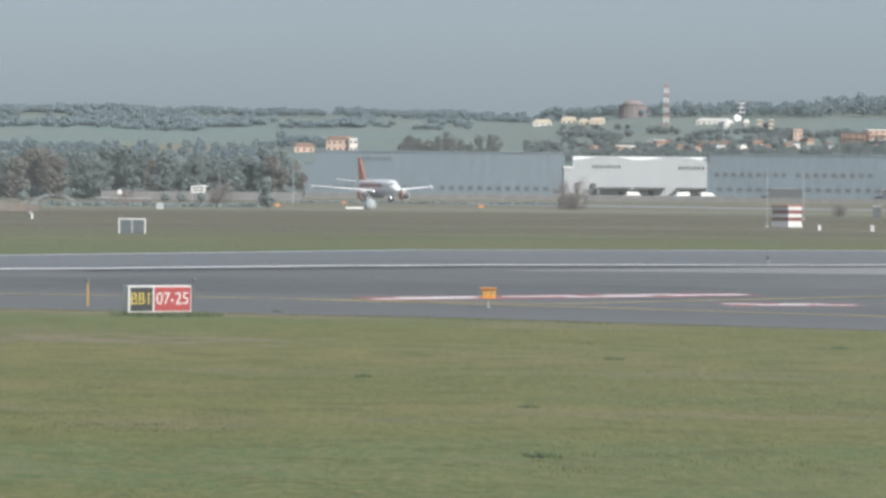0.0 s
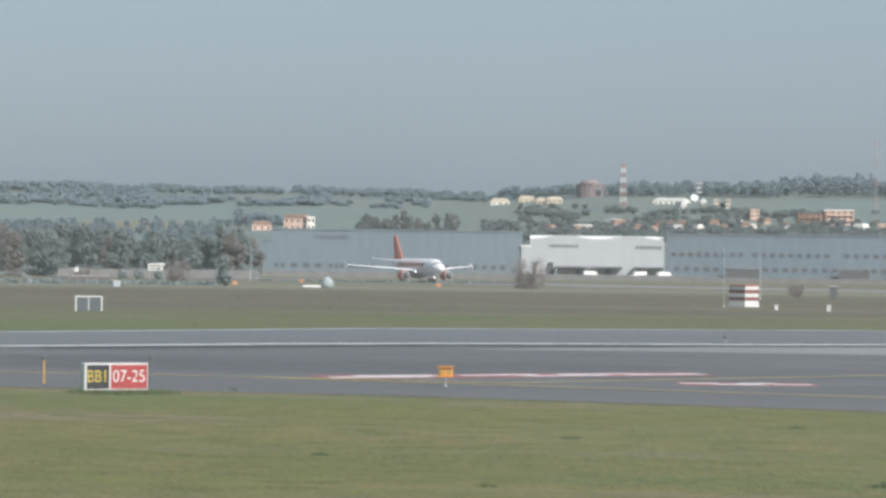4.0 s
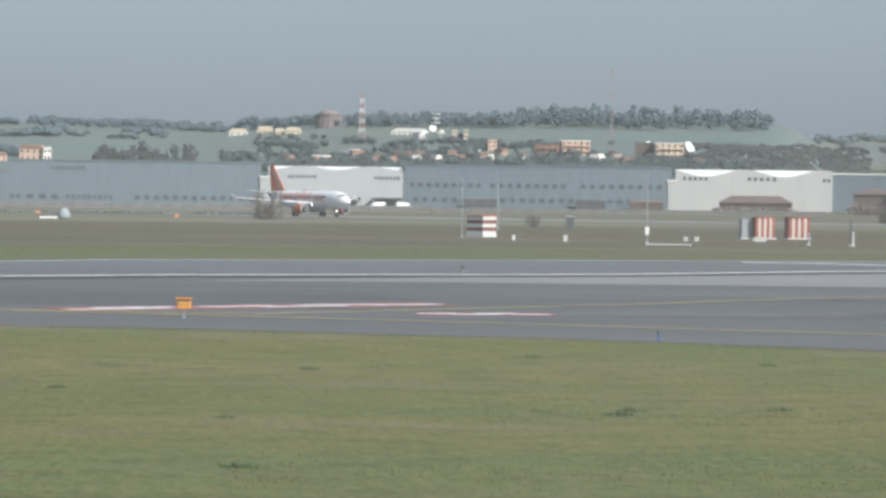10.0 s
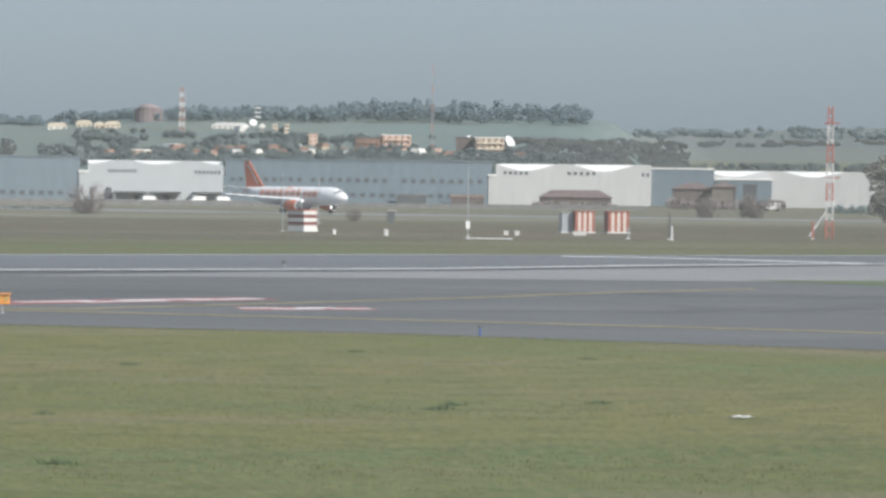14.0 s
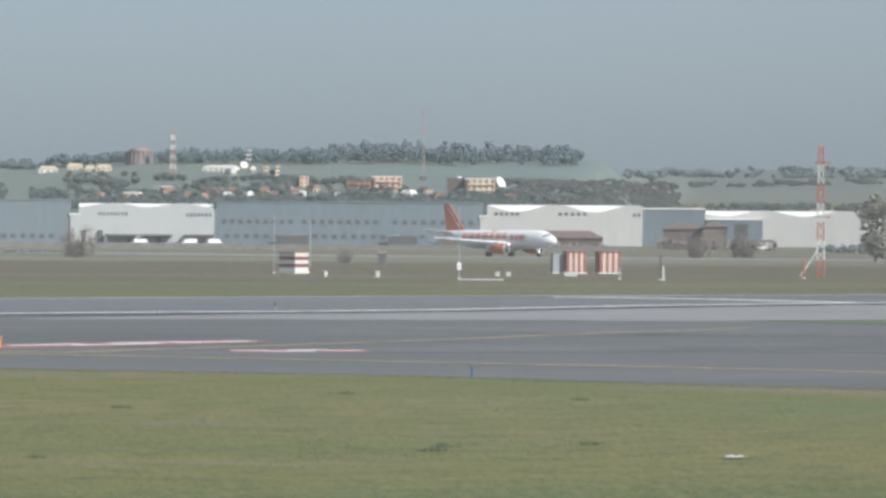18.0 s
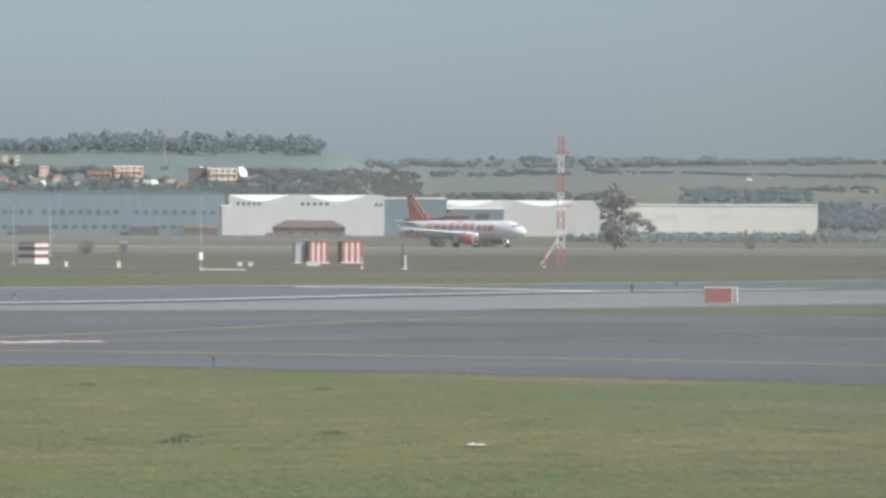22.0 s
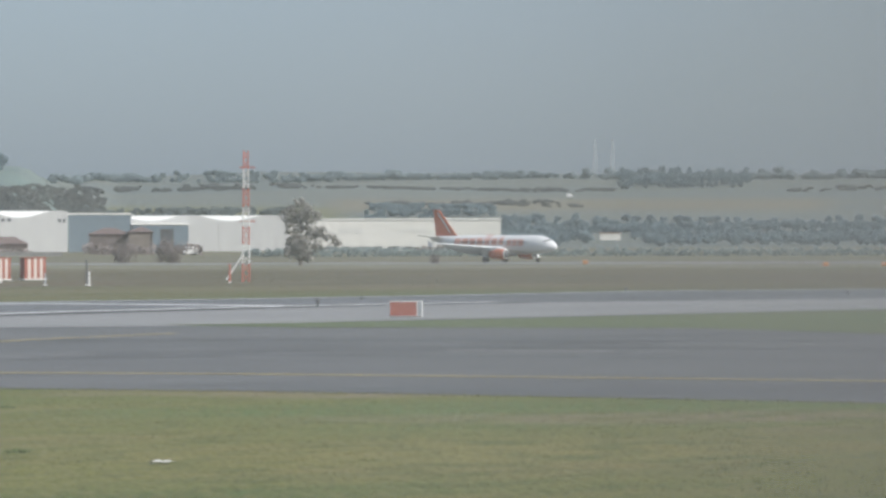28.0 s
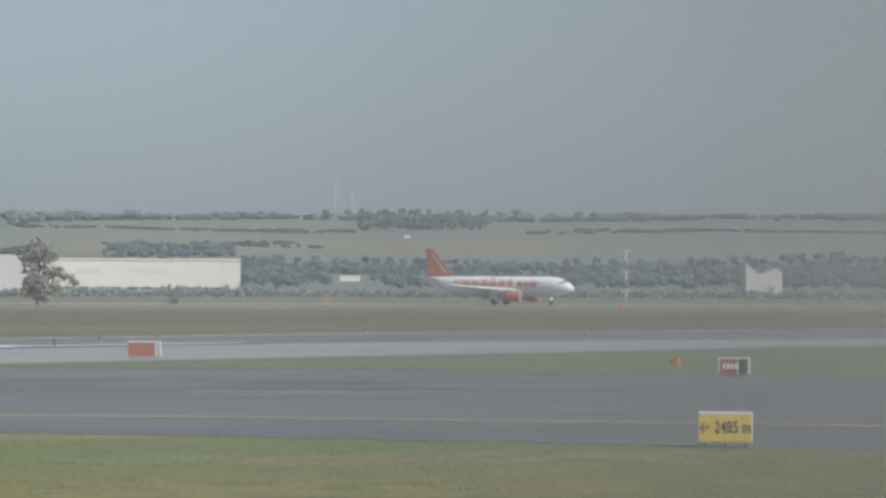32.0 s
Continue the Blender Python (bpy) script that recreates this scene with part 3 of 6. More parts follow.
def instruction_marking(x0, y0, x1, y1, deep, rows):
    """A red panel painted on the pavement, with a row of white bars."""
    m = Matrix.Translation((x0, y0, 0.03)) @ Matrix.Rotation(math.atan2(y1 - y0, x1 - x0), 4, "Z")
    ln = math.hypot(x1 - x0, y1 - y0)
    ob = thing("painted_marking", m, "faded red and white instruction marking painted on asphalt", "marking")
    bm = bmesh.new()
    box(bm, 0, ln, 0, deep, -0.004, 0.0)
    part("panel", bm, M["paint_red"], ob)
    for a, b, c, d in rows:
        bm = bmesh.new()
        box(bm, a * ln, b * ln, c * deep, d * deep, 0.001, 0.006)
        part("bar", bm, M["paint_white"], ob, "worn white paint bar")
    return ob


instruction_marking(-10.9, 108.0, 4.2, 117.4, 3.0, [(0.01, 0.26, 0.2, 0.45), (0.1, 0.3, 0.55, 0.8), (0.36, 0.55, 0.5, 0.75), (0.5, 0.72, 0.2, 0.42), (0.62, 0.82, 0.55, 0.8), (0.78, 0.99, 0.3, 0.6)])
instruction_marking(2.4, 107.0, 7.6, 107.9, 2.5, [(0.02, 0.3, 0.5, 0.75), (0.25, 0.62, 0.2, 0.5), (0.45, 0.75, 0.6, 0.85), (0.7, 0.98, 0.3, 0.55)])

# the far runway on which the aircraft rolls, its shoulder and the low bank behind it
stripe("far_runway", [(-420, 980), (-150, 816), (-60, 742), (0, 655), (55, 612), (118, 584), (235, 548), (420, 500)], 45, M["concrete"], 0.05, "pale far runway")


# ---- signs and lights beside the taxiway ----
def sign(name, m, w, h, lift, faces, label, depth=0.45, frame_mat="offwhite"):
    """A lit guidance sign: housing, faces in x ranges (0..1), posts."""
    ob = thing(name, m, label, "sign")
    bm = bmesh.new()
    box(bm, -w / 2, w / 2, 0, depth, lift, lift + h, 0.02)
    part("housing", bm, M[frame_mat], ob)
    for a, b, mat in faces:
        bm = bmesh.new()
        box(bm, -w / 2 + a * w + 0.03, -w / 2 + b * w - 0.03, -0.012, 0.004, lift + 0.05, lift + h - 0.05)
        part("face", bm, M[mat], ob)
    for x in (-w * 0.38, 0, w * 0.38):
        bm = bmesh.new()
        tube(bm, (x, depth / 2, -0.1), (x, depth / 2, lift + 0.01), 0.04)
        part("post", bm, M["grey"], ob)
    return ob


def upright(x, z, y=-0.018):
    return Matrix.Translation((x, y, z)) @ Matrix.Rotation(radians(90), 4, "X")


s = sign("taxiway_sign", pose(-16.90, 93.9, 0, 0, 0, 28), 2.22, 0.90, 0.10, [(0.02, 0.40, "black"), (0.40, 1.0, "red")], "black and red lit taxiway holding sign in the grass edge")
lettering("BB1", 0.42, M["sign_yellow"], s, upright(-0.66, 0.55), "yellow letters", 0.80, -0.004)
lettering("07-25", 0.42, M["offwhite"], s, upright(0.44, 0.55), "white letters", 0.86, -0.003)
s = sign("distance_sign", pose(36.4, 68.3, 0, 0, 0, -27), 1.48, 0.84, 0.12, [(0.0, 1.0, "yellow")], "yellow lit distance sign with black lettering in the grass")
lettering("\u2190 2485 m", 0.33, M["black"], s, upright(0.0, 0.54), "black letters", 0.72, 0.006)
s = sign("holding_sign", pose(65.2, 121.5, 0, 0, 0, -30), 1.55, 0.80, 0.08, [(0.06, 0.62, "red"), (0.64, 0.96, "black")], "small red and black holding sign on the grass island")
for k, x in enumerate((-0.52, -0.33, -0.14, 0.05)):
    bm = bmesh.new()
    box(bm, x, x + 0.12, -0.02, -0.013, 0.34, 0.62)
    part("bar", bm, M["white"], s, "pale bar")
s = sign("red_sign", pose(47.1, 160.9, 0, 0, 0, -20), 1.95, 0.92, 0.05, [(0.0, 0.84, "striped"), (0.85, 1.0, "grey")], "red sign box with a white end beside the runway")


def guard_light(m, label):
    ob = thing("guard_light", m, label, "airfield light")
    bm = bmesh.new()
    box(bm, -0.26, 0.26, -0.1, 0.14, 0.33, 0.70, 0.03)
    part("housing", bm, M["orange"], ob)
    bm = bmesh.new()
    box(bm, -0.31, 0.31, -0.22, 0.16, 0.702, 0.73)
    part("visor", bm, M["orange"], ob)
    for x in (-0.13, 0.13):
        bm = bmesh.new()
        lathe(bm, [(-0.13, 0.09), (-0.10, 0.10)], "y", 16, (x, 0, 0.53))
        part("lens", bm, M["dull_yellow"], ob)
    bm = bmesh.new()
    tube(bm, (0, 0.02, 0), (0, 0.02, 0.35), 0.024)
    part("pole", bm, M["grey"], ob)
    bm = bmesh.new()
    lathe(bm, [(0, 0.08), (0.03, 0.07), (0.05, 0.03)])
    part("base", bm, M["grey"], ob)
    return ob


guard_light(pose(-6.4, 103.0, 0.01, 0, 0, 4), "orange runway guard light on a short pale pole")
guard_light(pose(64.8, 127, 0.03, 0, 0, -28), "small orange guard light on the grass island")


def lamp_post(m, post_mat, tall, label, k=1.0):
    ob = thing("edge_light", m, label, "airfield light", "elevated edge lights")
    bm = bmesh.new()
    tube(bm, (0, 0, 0), (0, 0, tall), 0.055 * k, 0.05 * k)
    part("post", bm, M[post_mat], ob)
    bm = bmesh.new()
    lathe(bm, [(tall, 0.05 * k), (tall + 0.04 * k, 0.11 * k), (tall + 0.16 * k, 0.12 * k), (tall + 0.24 * k, 0.05 * k)])
    part("lens", bm, M["darkgrey"], ob, "dark glass lamp head")
    return ob


lamp_post(pose(-20.6, 99.9, 0), "dull_yellow", 0.85, "dark lamp on a yellow post at the taxiway edge", 0.75)
lamp_post(pose(-16.85, 100.5, 0.01), "darkgrey", 0.9, "dark lamp on a thin post behind the sign", 0.7)
lamp_post(pose(48.75, 188.1, 0.02), "darkgrey", 0.3, "dark runway edge lamp on the asphalt", 1.3)
for x, y in ((6.2, 170.4), (56, 203), (98, 208), (140, 214), (88, 232), (130, 240)):
    lamp_post(pose(x, y, 0.02), "grey", 0.2, "small runway edge lamp on the asphalt")
lamp_post(pose(9.42, 88.6, 0.0), "blue_lens", 0.26, "small blue taxiway edge lamp in grass", 0.6)


# ---- grass ----
def grass_tufts():
    rnd = random.Random(5)
    verts, faces = [], []
    spots = []
    for _ in range(16000):
        az = rnd.uniform(-15, 35)
        d = 36 + 62 * rnd.random() ** 0.8
        edge = np.interp(math.sin(radians(az)) * d, [p[0] for p in NEAR_EDGE], [p[1] for p in NEAR_EDGE])
        p = polar(az, d)
        if p.y < edge + rnd.gauss(-0.4, 0.35):
            spots.append((p, 0.015 + 0.022 * rnd.random()))
    for x in np.arange(-26, 34, 0.09):
        edge = np.interp(x, [p[0] for p in NEAR_EDGE], [p[1] for p in NEAR_EDGE])
        spots.append((Vector((x, edge + rnd.gauss(-0.3, 0.35), 0)), rnd.uniform(0.04, 0.10)))
    for p, h in spots:
        for _ in range(7):
            a, w = rnd.uniform(0, 6.28), rnd.uniform(0.004, 0.012)
            o = p + Vector((rnd.gauss(0, 0.13), rnd.gauss(0, 0.13), -0.03))
            k = len(verts)
            lean = Vector((rnd.gauss(0, 0.5) * h, rnd.gauss(0, 0.5) * h, h * rnd.uniform(0.7, 1.3) + 0.03))
            s = Vector((math.cos(a) * w, math.sin(a) * w, 0))
            verts += [tuple(o - s), tuple(o + s), tuple(o + lean)]
            faces.append((k, k + 1, k + 2))
    me = bpy.data.meshes.new("grass")
    me.from_pydata(verts, [], faces)
    me.materials.append(M["blade"])
    return tagged(new("grass", me), "short green and yellow airfield grass", "grass", kind="stuff")


grass_tufts()


def dry_weeds():
    """Low dry plants scattered over the strip beyond the runway, thicker in patches."""
    rnd = random.Random(8)
    verts, faces = [], []
    for _ in range(9000):
        az, d = rnd.uniform(-15, 35), 170 + 260 * rnd.random()
        p = polar(az, d)
        if p.y < np.interp(p.x, [q[0] for q in FAR_EDGE[::-1]], [q[1] for q in FAR_EDGE[::-1]]) + 4 or noise.noise(p / 24) + 0.6 * noise.noise(p / 7) < rnd.uniform(-0.3, 0.5):
            continue
        h = rnd.uniform(0.05, 0.2) * (1 + 0.6 * noise.noise(p / 40))
        for _ in range(4):
            a, w = rnd.uniform(0, 6.28), rnd.uniform(0.02, 0.05)
            o = p + Vector((rnd.gauss(0, 0.6), rnd.gauss(0, 0.6), -0.03))
            s = Vector((math.cos(a) * w, math.sin(a) * w, 0))
            k = len(verts)
            verts += [tuple(o - s), tuple(o + s), tuple(o + Vector((rnd.gauss(0, 0.4) * h, rnd.gauss(0, 0.4) * h, h + 0.03)))]
            faces.append((k, k + 1, k + 2))
    me = bpy.data.meshes.new("dry_weeds")
    me.from_pydata(verts, [], faces)
    me.materials.append(M["weed"])
    return tagged(new("dry_weeds", me), "low brown and dull green weeds over the runway strip", "grass", kind="stuff")


dry_weeds()


def grass_clump(x, y, w, seed, tall=1.0):
    rnd = random.Random(seed)
    ob = thing("grass_clump", pose(x, y, 0), "dark green clump of taller grass", "grass clump", "dark clumps in the grass")
    bm = bmesh.new()
    for _ in range(160):
        a, r = rnd.uniform(0, 6.28), w * math.sqrt(rnd.random())
        p = Vector((math.cos(a) * r, math.sin(a) * r * 0.7, -0.04))
        s = Vector((rnd.uniform(-.03, .03), rnd.uniform(-.03, .03), 0))
        tip = p + Vector((rnd.gauss(0, 0.08), rnd.gauss(0, 0.08), rnd.uniform(0.06, 0.17) * tall * (1.2 - r / w * 0.7)))
        bm.faces.new([bm.verts.new(q) for q in (p - s, p + s, tip)])
    tagged(part("blades", bm, M["leaf_dark"], ob), kind="stuff")
    return ob


for k, (x, y) in enumerate(((-6.95, 65.1), (-1.3, 73.0), (5.42, 58.5), (11.09, 76.4), (8.98, 60.2), (-1.98, 46.6), (4.93, 79.4), (-2.68, 56.4), (5.75, 59.6), (-13.4, 97.2))):
    grass_clump(x, y, 0.24 + 0.05 * (k % 3), k)

for k, (x, y) in enumerate(((-18.0, 93.5), (-17.3, 93.2), (-16.5, 93.1), (-15.8, 93.4), (-15.3, 93.9))):
    grass_clump(x, y, 0.6, 90 + k, 1.9)

litter = thing("litter", pose(11.25, 55.9, 0.02, 0, 0, 10), "scrap of crumpled white sheeting in the grass", "litter")
bm = bmesh.new()
grid = [[bm.verts.new((i * 0.09 - 0.22, j * 0.08 - 0.16, 0.05 + 0.05 * noise.noise(Vector((i * 0.7, j * 0.9, 3))))) for j in range(5)] for i in range(6)]
for i in range(5):
    for j in range(4):
        bm.faces.new((grid[i][j], grid[i + 1][j], grid[i + 1][j + 1], grid[i][j + 1]))
part("sheet", bm, M["offwhite"], litter)

stripe("runway_edge_strip", [(p[0], p[1] - 0.8) for p in FAR_EDGE[:-1]], 1.5, M["haze_steel"], 0.026, "pale concrete edge of the runway")
off = [(-170, 59.5), (-29.4, 141), (-10, 155.6), (0, 159.8), (9.2, 163.2), (16, 166.8), (24, 173.5), (44, 187.4), (66, 197.6), (110, 204), (200, 211)]
stripe("runway_seam", [(-29.4, 140.2), (-10, 155), (0, 159.2), (9.2, 162.6), (16, 166.2), (24, 172.9), (44, 186.6), (66, 196.4)], 3.2, M["tar"], 0.0285, "dark seam before the runway edge line")
stripe("runway_seam", off, 1.6, M["asphalt_dark"], 0.027, "dark tarred seam beside the runway edge line")
stripe("runway_seam", [(20, 205), (60, 216.5), (95, 224), (140, 229)], 1.2, M["asphalt_dark"], 0.027, "dark tarred seam along the runway")
for k, (x0, y0, x1, y1, w) in enumerate(((-40, 126, 10, 136, 1.2), (-30, 120, 25, 126, 0.9), (10, 133, 60, 112, 1.6), (20, 112, 52, 92, 1.2), (-25, 132, 5, 141, 1.5), (30, 118, 70, 92, 1.4), (-44, 116, -18, 117, 1.0))):
    stripe("tar_streak", [(x0, y0), ((x0 + x1) / 2, (y0 + y1) / 2 + 1), (x1, y1)], w, M["asphalt_dark"], 0.0165 + k * 0.0002, "darker worn streak on the asphalt")
rnd = random.Random(17)
for k in range(26):
    x0 = rnd.uniform(-46, 40)
    y0 = rnd.uniform(104, 136) - max(0, x0) * 0.25
    ln, slope = rnd.uniform(8, 34), rnd.uniform(-0.28, 0.12)
    pts = [(x0 + ln * f, y0 + ln * f * slope + rnd.uniform(-0.5, 0.5)) for f in (0, 0.35, 0.7, 1.0)]
    stripe("tar_streak", pts, rnd.uniform(0.25, 0.8), M["asphalt_dark"] if k % 3 else M["asphalt_pale"], 0.0188 + k * 0.0002, "worn streak or patched joint on the asphalt")
for k in range(12):
    x0 = rnd.uniform(-30, 90)
    y0 = np.interp(x0, (-40, -14, 12, 44, 70, 110), (139, 156, 170, 190, 199, 205)) + rnd.uniform(4, 18)
    ln = rnd.uniform(14, 40)
    slope = 0.55 if x0 < 30 else 0.22
    stripe("tar_streak", [(x0, y0), (x0 + ln / 2, y0 + ln / 2 * slope), (x0 + ln, y0 + ln * slope)], rnd.uniform(0.4, 1.1), M["asphalt_dark"] if k % 3 else M["asphalt_pale"], 0.0242 + k * 0.0002, "worn streak along the runway")
stripe("service_road", [tuple(polar(az, 520 + 10 * math.sin(az))[:2]) for az in range(-24, 40, 2)], 26, M["field"], 0.02, "pale dry verge along the far runway")
stripe("far_taxi_road", [tuple(polar(az, 748)[:2]) for az in range(-24, 40, 2)], 8, M["field"], 0.06, "pale concrete service road before the buildings")


# ---- airfield equipment beyond the runway ----
def striped_hut():
    """A square hut banded red and white."""
    ob = thing("striped_hut", facing(2.45, 332, 0, 50) @ Matrix.Diagonal((0.86, 0.86, 0.9, 1)), "red and white banded equipment hut standing in dry grass", "hut")
    bm = bmesh.new()
    box(bm, -1.5, 1.5, -1.5, 1.5, 0.0, 0.35, 0.03)
    part("plinth", bm, M["offwhite"], ob)
    for k in range(5):
        bm = bmesh.new()
        box(bm, -1.42, 1.42, -1.42, 1.42, 0.35 + k * 0.47, 0.82 + k * 0.47, 0.015)
        part("band", bm, M["offwhite"] if k % 2 == 0 else M["bandred"], ob)
    bm = bmesh.new()
    box(bm, -1.5, 1.5, -1.5, 1.5, 2.7, 2.86, 0.03)
    part("roof", bm, M["redorange"], ob)
    bm = bmesh.new()
    box(bm, 1.43, 1.47, -0.45, 0.45, 0.4, 2.2)
    part("door", bm, M["grey"], ob)
    return ob


striped_hut()


def cabin(az, d, w, h, label, stripes=True, turn=0.0):
    ob = thing("shelter", facing(az, d, 0, turn), label, "shelter", "equipment shelters")
    n = 7
    if stripes:
        for k in range(n):
            bm = bmesh.new()
            box(bm, -w / 2 + k * w / n, -w / 2 + (k + 1) * w / n, -w * 0.45, w * 0.45, 0.15, h, 0.01)
            part("panel", bm, M["striped"] if k % 2 == 0 else M["cream"], ob)
    else:
        bm = bmesh.new()
        box(bm, -w / 2, w / 2, -w * 0.45, w * 0.45, 0.15, h, 0.02)
        part("body", bm, M["grey"], ob)
    bm = bmesh.new()
    box(bm, -w / 2 - 0.1, w / 2 + 0.1, -w * 0.45 - 0.1, w * 0.45 + 0.1, h, h + 0.12, 0.02)
    part("roof", bm, M["striped"] if stripes else M["grey"], ob)
    bm = bmesh.new()
    box(bm, -w / 2 - 0.15, w / 2 + 0.15, -w * 0.45 - 0.15, w * 0.45 + 0.15, 0, 0.15)
    part("plinth", bm, M["offwhite"], ob)
    return ob


cabin(8.13, 345, 2.4, 2.6, "orange and white striped equipment shelter", True, 14)
cabin(8.81, 348, 2.6, 2.6, "orange and white striped equipment shelter", True, 14)
cabin(7.79, 345, 1.4, 2.4, "grey equipment shelter beside the striped ones", False, 14)


def low_box(az, d, w, dp, h, mat, label, name="cabinet", category="cabinet"):
    ob = thing(name, facing(az, d, height(d, az)), label, category)
    bm = bmesh.new()
    box(bm, -w / 2, w / 2, 0, dp, 0, h, 0.03)
    part("body", bm, M[mat], ob)
    bm = bmesh.new()
    box(bm, -w / 2 - 0.06, w / 2 + 0.06, -0.06, dp + 0.06, h + 0.002, h + 0.08, 0.01)
    part("lid", bm, M["offwhite"], ob)
    return ob


low_box(8.06, 322, 1.5, 1.0, 0.42, "offwhite", "low white cabinet before the striped shelters")
low_box(6.58, 318, 0.5, 0.5, 0.42, "offwhite", "small white marker box in the grass")
low_box(6.80, 318, 0.5, 0.5, 0.42, "offwhite", "small white marker box in the grass")
low_box(4.15, 305, 0.42, 0.4, 0.6, "offwhite", "small white marker box in the grass")
low_box(4.24, 440, 1.2, 1.0, 1.9, "darkgrey", "dark cabinet beside the far runway")
low_box(3.1, 310, 0.3, 0.3, 0.5, "white", "small white marker box in the grass")
pipe = thing("pipe", facing(6.24, 281, 0), "long low white pipe lying in the grass", "pipe")
bm = bmesh.new()
tube(bm, (-2.3, 0, 0.18), (2.3, 0, 0.18), 0.06)
part("tube", bm, M["offwhite"], pipe)
for x in (-2.1, 0, 2.1):
    bm = bmesh.new()
    box(bm, x - 0.08, x + 0.08, -0.1, 0.1, 0, 0.12)
    part("foot", bm, M["grey"], pipe)


def lattice_mast(az, d, height_m, base_z, width, label, bands=7, taper=0.6, arms=True, mats=("redorange", "offwhite")):
    ob = thing("lattice_mast", facing(az, d, base_z), label, "mast")
    for k in range(bands):
        z0, z1 = height_m * k / bands, height_m * (k + 1) / bands
        w0, w1 = (width * (1 - (1 - taper) * z / height_m) / 2 for z in (z0, z1))
        bm = bmesh.new()
        n = max(2, int((z1 - z0) / width))
        for sx, sy in ((-1, -1), (1, -1), (1, 1), (-1, 1)):
            tube(bm, (sx * w0, sy * w0, z0), (sx * w1, sy * w1, z1), width * 0.09, n=6)
        for i in range(n):
            za, zb = z0 + (z1 - z0) * i / n, z0 + (z1 - z0) * (i + 1) / n
            wa = w0 + (w1 - w0) * i / n
            wb = w0 + (w1 - w0) * (i + 1) / n
            for (ax, ay), (bx, by) in (((-1, -1), (1, -1)), ((1, -1), (1, 1)), ((1, 1), (-1, 1)), ((-1, 1), (-1, -1))):
                tube(bm, (ax * wa, ay * wa, za), (bx * wb, by * wb, zb), width * 0.05, n=4)
                tube(bm, (bx * wa, by * wa, za), (ax * wb, ay * wb, zb), width * 0.05, n=4)
        part("section", bm, M[mats[k % 2]], ob)
    if arms:
        for z in (height_m * 0.46, height_m * 0.87):
            bm = bmesh.new()
            box(bm, -width * 0.9, width * 1.3, -width * 0.3, width * 0.3, z, z + 0.12)
            part("platform", bm, M["redorange"], ob)
    return ob


m = lattice_mast(13.08, 318, 14.8, 0, 0.82, "tall red and white lattice mast in the grass", 7)
bm = bmesh.new()
tube(bm, (-0.3, -0.4, 3.2), (-2.2, -0.6, 0.3), 0.09)
part("brace", bm, M["offwhite"], m)


def pole(az, d, tall, mat, label, r=0.05, boxed=False, name="pole"):
    ob = thing(name, facing(az, d), label, "pole")
    bm = bmesh.new()
    tube(bm, (0, 0, 0), (0, 0, tall), r, r * 0.7, 8)
    part("shaft", bm, M[mat], ob)
    bm = bmesh.new()
    box(bm, -0.2, 0.2, -0.2, 0.2, 0, 0.12, 0.02)
    part("base", bm, M["offwhite"], ob)
    if boxed:
        bm = bmesh.new()
        box(bm, -0.22, 0.22, -0.35, -0.05, 0.9, 1.7, 0.02)
        part("cabinet", bm, M["white"], ob)
    return ob


pole(5.80, 300, 7.6, "pale_shell", "thin pale wind mast with a small white box", 0.055, True)
pole(2.05, 332, 7.0, "pale_shell", "thin pale mast beside the hut", 0.05)
pole(2.78, 420, 7.0, "grey", "thin dark mast beyond the runway", 0.07)
pole(9.88, 300, 2.7, "darkgrey", "short dark post in the grass", 0.13)
pole(9.93, 296, 1.5, "offwhite", "short white post in the grass", 0.12)
pole(9.05, 300, 1.3, "grey", "short grey post in the grass", 0.1)
pole(12.75, 316, 2.1, "redorange", "short red and white post beside the lattice mast", 0.12)


def solar_board():
    ob = thing("panel_board", facing(-10.77, 250, 0, -6), "grey framed twin panel board on the grass", "board")
    bm = bmesh.new()
    for x0, x1, z0, z1 in ((-1.2, -1.07, 0, 1.22), (1.07, 1.2, 0, 1.22), (-1.2, 1.2, 1.222, 1.35), (-0.035, 0.035, 0.06, 1.22)):
        box(bm, x0, x1, 0, 0.12, z0, z1, 0.01)
    part("frame", bm, M["offwhite"], ob)
    for a, b in ((-1.068, -0.037), (0.037, 1.068)):
        bm = bmesh.new()
        box(bm, a, b, 0.03, 0.06, 0.02, 1.218)
        part("panel", bm, M["slate"], ob)
    return ob


solar_board()


# ---- vegetation ----
LUMP_V = np.array([(1, 0, 0), (-1, 0, 0), (0, 1, 0), (0, -1, 0), (0, 0, 1), (0, 0, -1)], dtype=float)
LUMP_T = np.array([(0, 2, 4), (2, 1, 4), (1, 3, 4), (3, 0, 4), (2, 0, 5), (1, 2, 5), (3, 1, 5), (0, 3, 5)])


def fast_mesh(name, verts, tris, mat, smooth=True):
    """A mesh object from arrays of points and triangles."""
    me = bpy.data.meshes.new(name)
    me.vertices.add(len(verts))
    me.vertices.foreach_set("co", np.asarray(verts, dtype=np.float32).ravel())
    me.loops.add(len(tris) * 3)
    me.loops.foreach_set("vertex_index", np.asarray(tris, dtype=np.int32).ravel())
    me.polygons.add(len(tris))
    me.polygons.foreach_set("loop_start", np.arange(len(tris), dtype=np.int32) * 3)
    me.polygons.foreach_set("use_smooth", [smooth] * len(tris))
    me.update(calc_edges=True)
    me.materials.append(mat)
    return new(name, me)


